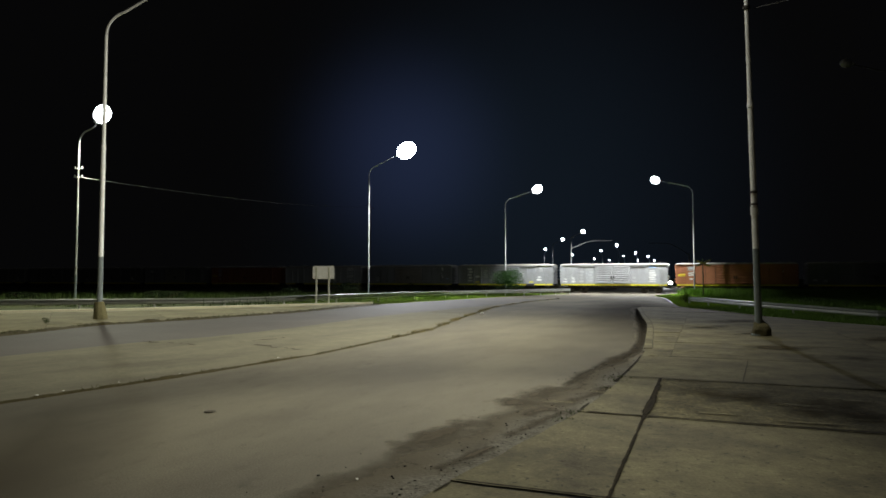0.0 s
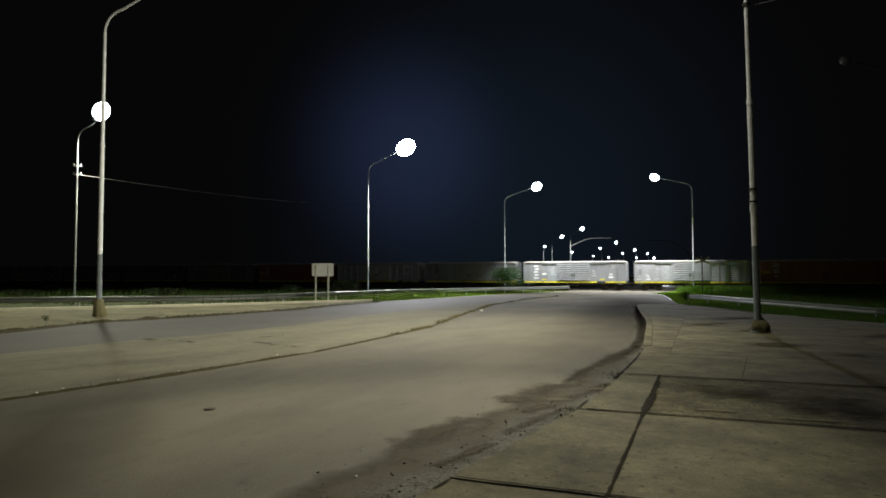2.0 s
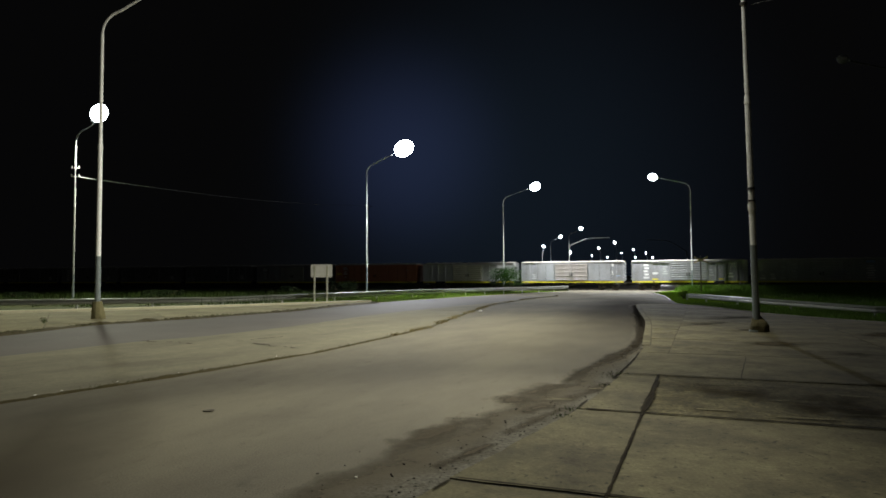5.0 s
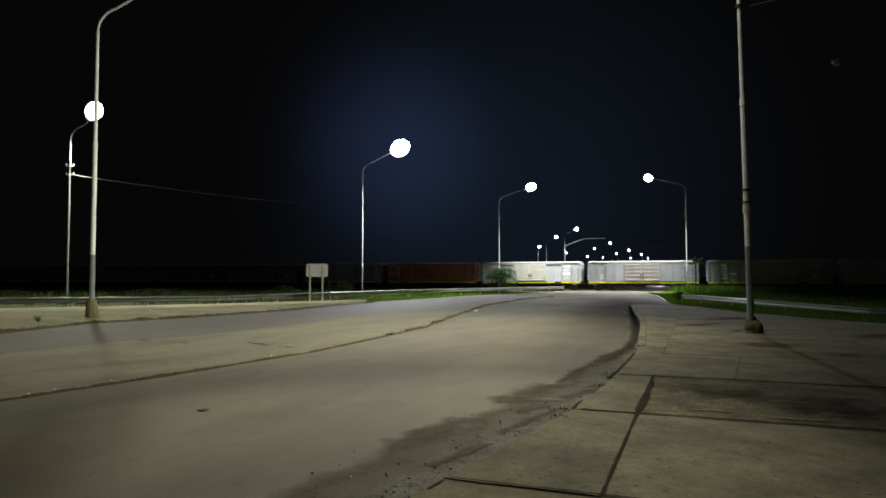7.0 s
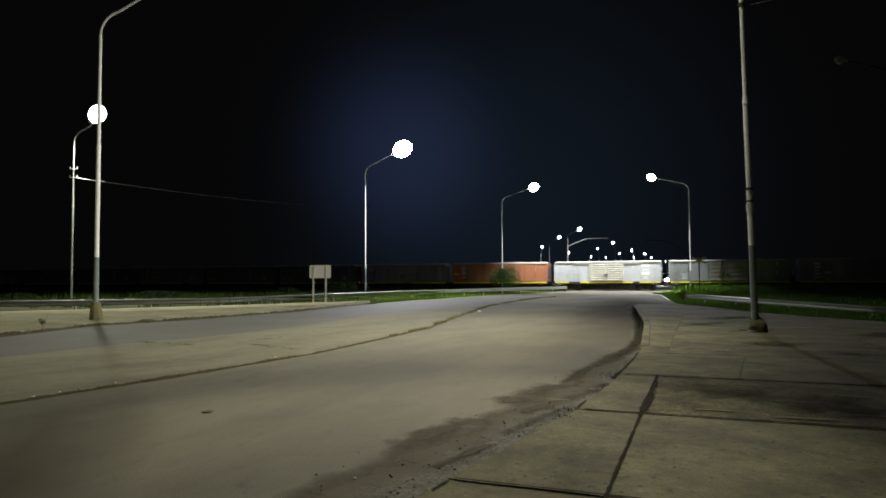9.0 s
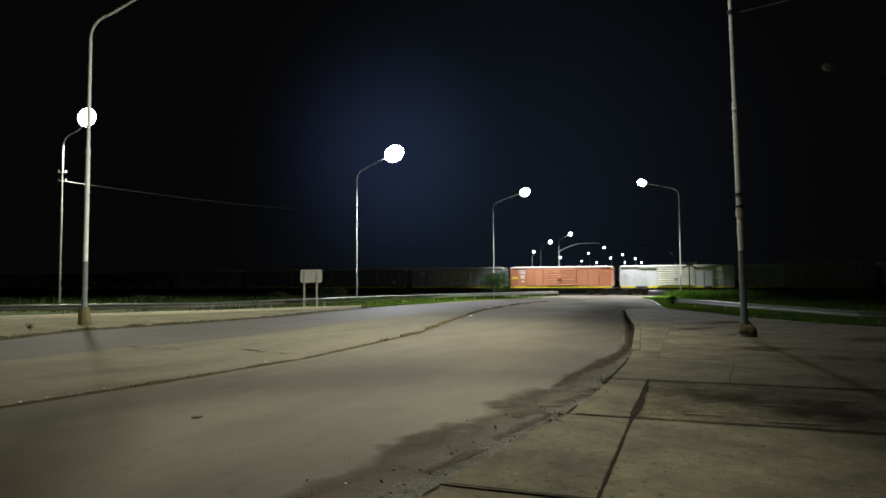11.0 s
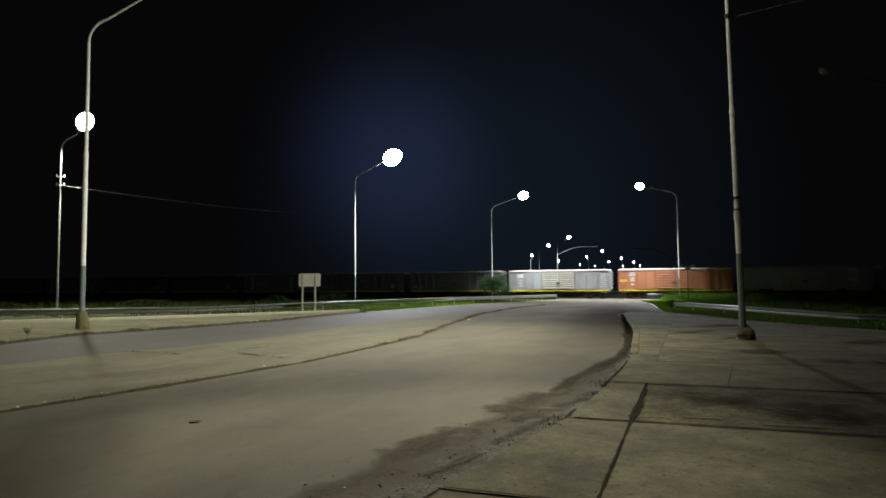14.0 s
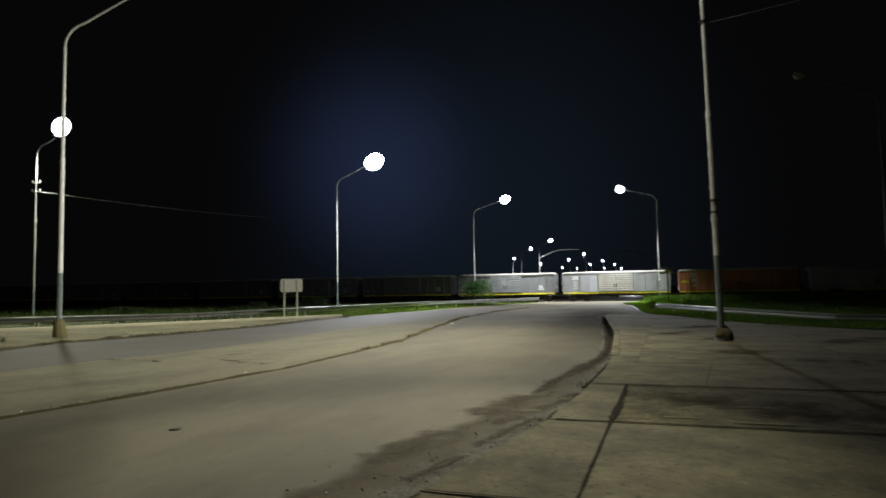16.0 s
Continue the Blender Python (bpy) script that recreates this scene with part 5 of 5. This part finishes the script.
def build_plants():
    turf("verge_right", lambda y: at_y(RIGHT_EDGE, y) + 0.03, lambda y: at_y(RIGHT_EDGE, y) + 7 + noise.noise(Vector((y * 0.2, 0, 0))), [24 + k for k in range(52)])
    soil_strip("verge_soil", [(13.45, 26.5), (13.5, 30), (13.6, 33.0), (12.6, 35.0), (11.4, 35.5)], 0.3, 0.03, "dark soil between the pavement and the grass", 13)
    turf("verge_left", lambda y: at_y(LEFT_EDGE, y) - 0.03, lambda y: at_y(LEFT_EDGE, y) - 5.5 - noise.noise(Vector((y * 0.2, 9, 0))), [40 + k for k in range(38)])
    right = lambda x, y: x > at_y(RIGHT_EDGE, y) + 0.05
    left = lambda x, y: x < at_y(LEFT_EDGE, y) - 0.05 and y > 39.4
    blades("verge_grass", scatter(120000, 1, 13, 27, 34, 74, right), 0.075, 0.13, 0.026, GRASS, "short green grass on the verge by the crossing", 1, 0.8)
    blades("bank_grass", scatter(46000, 2, -14, 14, 38, 76, lambda x, y: left(x, y) and x > at_y(LEFT_EDGE, y) - 7), 0.05, 0.17, 0.018, GRASS_DIM, "short green grass under the guard rail", 2, 0.8)
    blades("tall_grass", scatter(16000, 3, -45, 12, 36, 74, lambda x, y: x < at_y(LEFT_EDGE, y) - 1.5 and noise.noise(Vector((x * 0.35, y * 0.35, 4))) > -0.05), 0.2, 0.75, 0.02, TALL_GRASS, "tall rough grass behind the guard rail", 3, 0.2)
    blades("far_grass", scatter(60000, 4, 17, 46, 22, 76, lambda x, y: x > at_y(RIGHT_EDGE, y) + 4 and noise.noise(Vector((x * 0.3, y * 0.3, 8))) > -0.35), 0.12, 0.34, 0.024, FAR_GRASS, "rough grass along the railway", 4, 0.2)
    blades("corner_grass", scatter(26000, 7, 13, 24, 22, 36, right), 0.07, 0.2, 0.02, FAR_GRASS, "rough grass between the pavement and the guard rail", 7, 0.6)
    beside = lambda x, y: 2.6 < TRACK_AT.y + (x - TRACK_AT.x) * TRACK_STEP.y / TRACK_STEP.x - y < 7.5
    blades("trackside_grass", scatter(22000, 6, 27.5, 58, 56, 76, beside), 0.45, 0.95, 0.03, FAR_GRASS, "tall rough grass beside the track", 6, 0.25)
    bush(7.9, 75.5, 5.8, 3.0, 6000, "leafy green bush at the lamp post", 11)
    for x, y, w, h, k in ((-9.5, 62, 4.5, 1.7, 21), (-22, 50, 3.4, 0.8, 22), (-3.5, 67, 3.6, 1.4, 23), (-31, 47, 3.0, 0.7, 24), (-14, 58, 2.6, 1.0, 25), (3.4, 71, 2.4, 1.1, 26)):
        bush(x, y, w, h, 1500, "low dark scrub behind the guard rail", k, SCRUB)
    rng = random.Random(31)
    edge = along(MEDIAN_EDGE, 0.02)
    spots = [(x + rng.gauss(0, 0.035), y + rng.gauss(0, 0.035), ground_z(x, y) + 0.005) for x, y in edge if noise.noise(Vector((x * 0.9, y * 0.9, 3))) > -0.12]
    blades("edge_weeds", spots, 0.015, 0.07, 0.006, DULL_GRASS, "small dry weeds along the concrete edge", 8, 0.6)
    edge = [p for p in along(MEDIAN_EDGE, 0.01) if p[1] > 17]
    spots = [(x + rng.gauss(0, 0.09), y + rng.gauss(0, 0.12), ground_z(x, y) + 0.01) for x, y in edge if noise.noise(Vector((x * 0.8, y * 0.8, 7))) > -0.05]
    blades("dry_tufts", spots, 0.02, 0.11, 0.01, DRY_GRASS, "dry yellow-brown tufts along the concrete edge", 10, 0.7)
    edge = along(LEFT_KERB, 0.012)
    spots = [(x + rng.gauss(0, 0.09), y + rng.gauss(0, 0.09), ground_z(x, y) + 0.01) for x, y in edge if noise.noise(Vector((x * 0.7, y * 0.7, 5))) > -0.1]
    blades("kerb_grass", spots, 0.03, 0.15, 0.01, DULL_GRASS, "small weeds growing along the kerb", 9, 0.5)
    bush(18.6, 48.5, 1.1, 0.75, 700, "small green bush at the guard rail end", 12, GRASS_DIM)


def build_crossbuck():
    ob = thing("crossbuck", pose(27.1, 66, -0.28), "weathered level crossing crossbuck on a post", "crossing sign")
    bm = bmesh.new()
    box(bm, -0.05, 0.05, -0.05, 0.05, 0, 3.9, 0.01)
    part("post", bm, WOOD_POLE, ob)
    for s in (-1, 1):
        bm = bmesh.new()
        box(bm, -0.8, 0.8, -0.012, 0.012, -0.09, 0.09, 0.006)
        part("blade", bm, CROSS_PAINT, ob, at=pose(0, -0.07 - 0.013 * (s + 1), 3.45, 0, s * 22, 0))


def cable(name, a, b, sag, r, label, mat):
    a, b = Vector(a), Vector(b)
    pts = [a.lerp(b, i / 24) - Vector((0, 0, sag * 4 * (i / 24) * (1 - i / 24))) for i in range(25)]
    bm = bmesh.new()
    tube(bm, pts, [r] * 25, 6)
    tagged(new(name, mesh_of(bm, name, mat)), label, "cable")


def utility_pole(x, y, tall):
    ob = thing("utility_pole", pose(x, y, -0.3), "dark wooden utility pole carrying a cable", "utility pole")
    bm = bmesh.new()
    rod(bm, (0, 0, 0), (0, 0, tall + 0.5), 0.16, 0.11, 10)
    part("pole", bm, WOOD_POLE, ob)
    bm = bmesh.new()
    box(bm, -0.7, 0.7, -0.06, 0.06, tall - 0.2, tall - 0.08)
    part("crossarm", bm, WOOD_POLE, ob)


def build_cables():
    utility_pole(-13.6, 118, 15.2)
    cable("cable", (-25.7, 44.45, 8.75), (-13.6, 118, 15.0), 0.7, 0.019, "pale overhead cable tied to a lamp post", CABLE)
    cable("cable", (8.81, 17.6, 9.25), (22, 2, 8.6), 0.25, 0.009, "thin dark cable tied to the lamp post", WIRE)


def build_vehicle():
    car = thing("van", pose(42.3, 120, -0.24, 0, 0, -12), "light van waiting with headlights on beyond the railway", "van")
    bm = bmesh.new()
    box(bm, -0.98, 0.98, 0, 5.2, 0.45, 1.3, 0.1)
    box(bm, -0.92, 0.92, 0.95, 5.2, 1.28, 2.3, 0.14)
    part("body", bm, CAR_PAINT, car)
    bm = bmesh.new()
    box(bm, -0.82, 0.82, 0.93, 0.97, 1.4, 2.05)
    part("windscreen", bm, CAR_GLASS, car)
    bm = bmesh.new()
    box(bm, -0.95, 0.95, -0.1, 0.06, 0.4, 0.7, 0.04)
    part("bumper", bm, RUBBER, car)
    beam = bpy.data.lights.new("headlight_beam", "SPOT")
    beam.energy, beam.color, beam.shadow_soft_size, beam.spot_size, beam.spot_blend = 3000, (0.93, 0.96, 1.0), 0.3, radians(64), 1.0
    new("headlight_beam", beam).matrix_world = look((42.3, 119.7, 0.85), (22, 87, -0.6))
    # headlights larger than life, their glare put into the glowing shape
    for x in (-0.78, 0.78):
        bm = bmesh.new()
        bmesh.ops.create_uvsphere(bm, u_segments=12, v_segments=8, radius=1, matrix=Matrix.Translation((x, 0.0, 1.02)) @ Matrix.Diagonal((0.36, 0.12, 0.28, 1)))
        part("headlight", bm, HEADLIGHT, car, "glowing white headlight")
        for y in (0.9, 4.2):
            bm = bmesh.new()
            rod(bm, (x - 0.12, y, 0.34), (x + 0.12, y, 0.34), 0.34, 0.34, 16)
            part("wheel", bm, RUBBER, car)


def pole_details():
    for place, z in ((-25.75, 8.75), (-25.75, 9.35)):
        post = [o for o in bpy.data.objects if o.name.startswith("street_lamp") and abs(o.location.x - place) < 0.01][0]
        bm = bmesh.new()
        rod(bm, (0, 0, z - 0.05), (0, 0, z + 0.05), 0.085, 0.085, 10)
        box(bm, -0.28, 0.28, -0.03, 0.03, z - 0.03, z + 0.03)
        for x in (-0.25, 0.25):
            rod(bm, (x, 0, z), (x, 0, z + 0.16), 0.035, 0.045, 8)
        part("bracket", bm, POLE_WHITE, post, "pale bracket with insulators")
    pole = [o for o in bpy.data.objects if o.name.startswith("street_lamp") and o.location.x == 8.75][0]
    for z, h, m in ((3.95, 0.07, BLACK_IRON), (3.35, 0.22, STENCIL), (3.62, 0.05, BLACK_IRON), (9.2, 0.08, BLACK_IRON)):
        bm = bmesh.new()
        rod(bm, (0, 0, z), (0, 0, z + h), 0.1, 0.1, 12)
        part("band", bm, m, pole)


build_ground()
build_road()
build_line()
build_pavements()
build_lamps()
build_rails()
build_sign()
build_track()
WAGONS = build_train()
build_edges()
build_chips()
build_plants()
build_crossbuck()
build_cables()
build_vehicle()
pole_details()
motions()
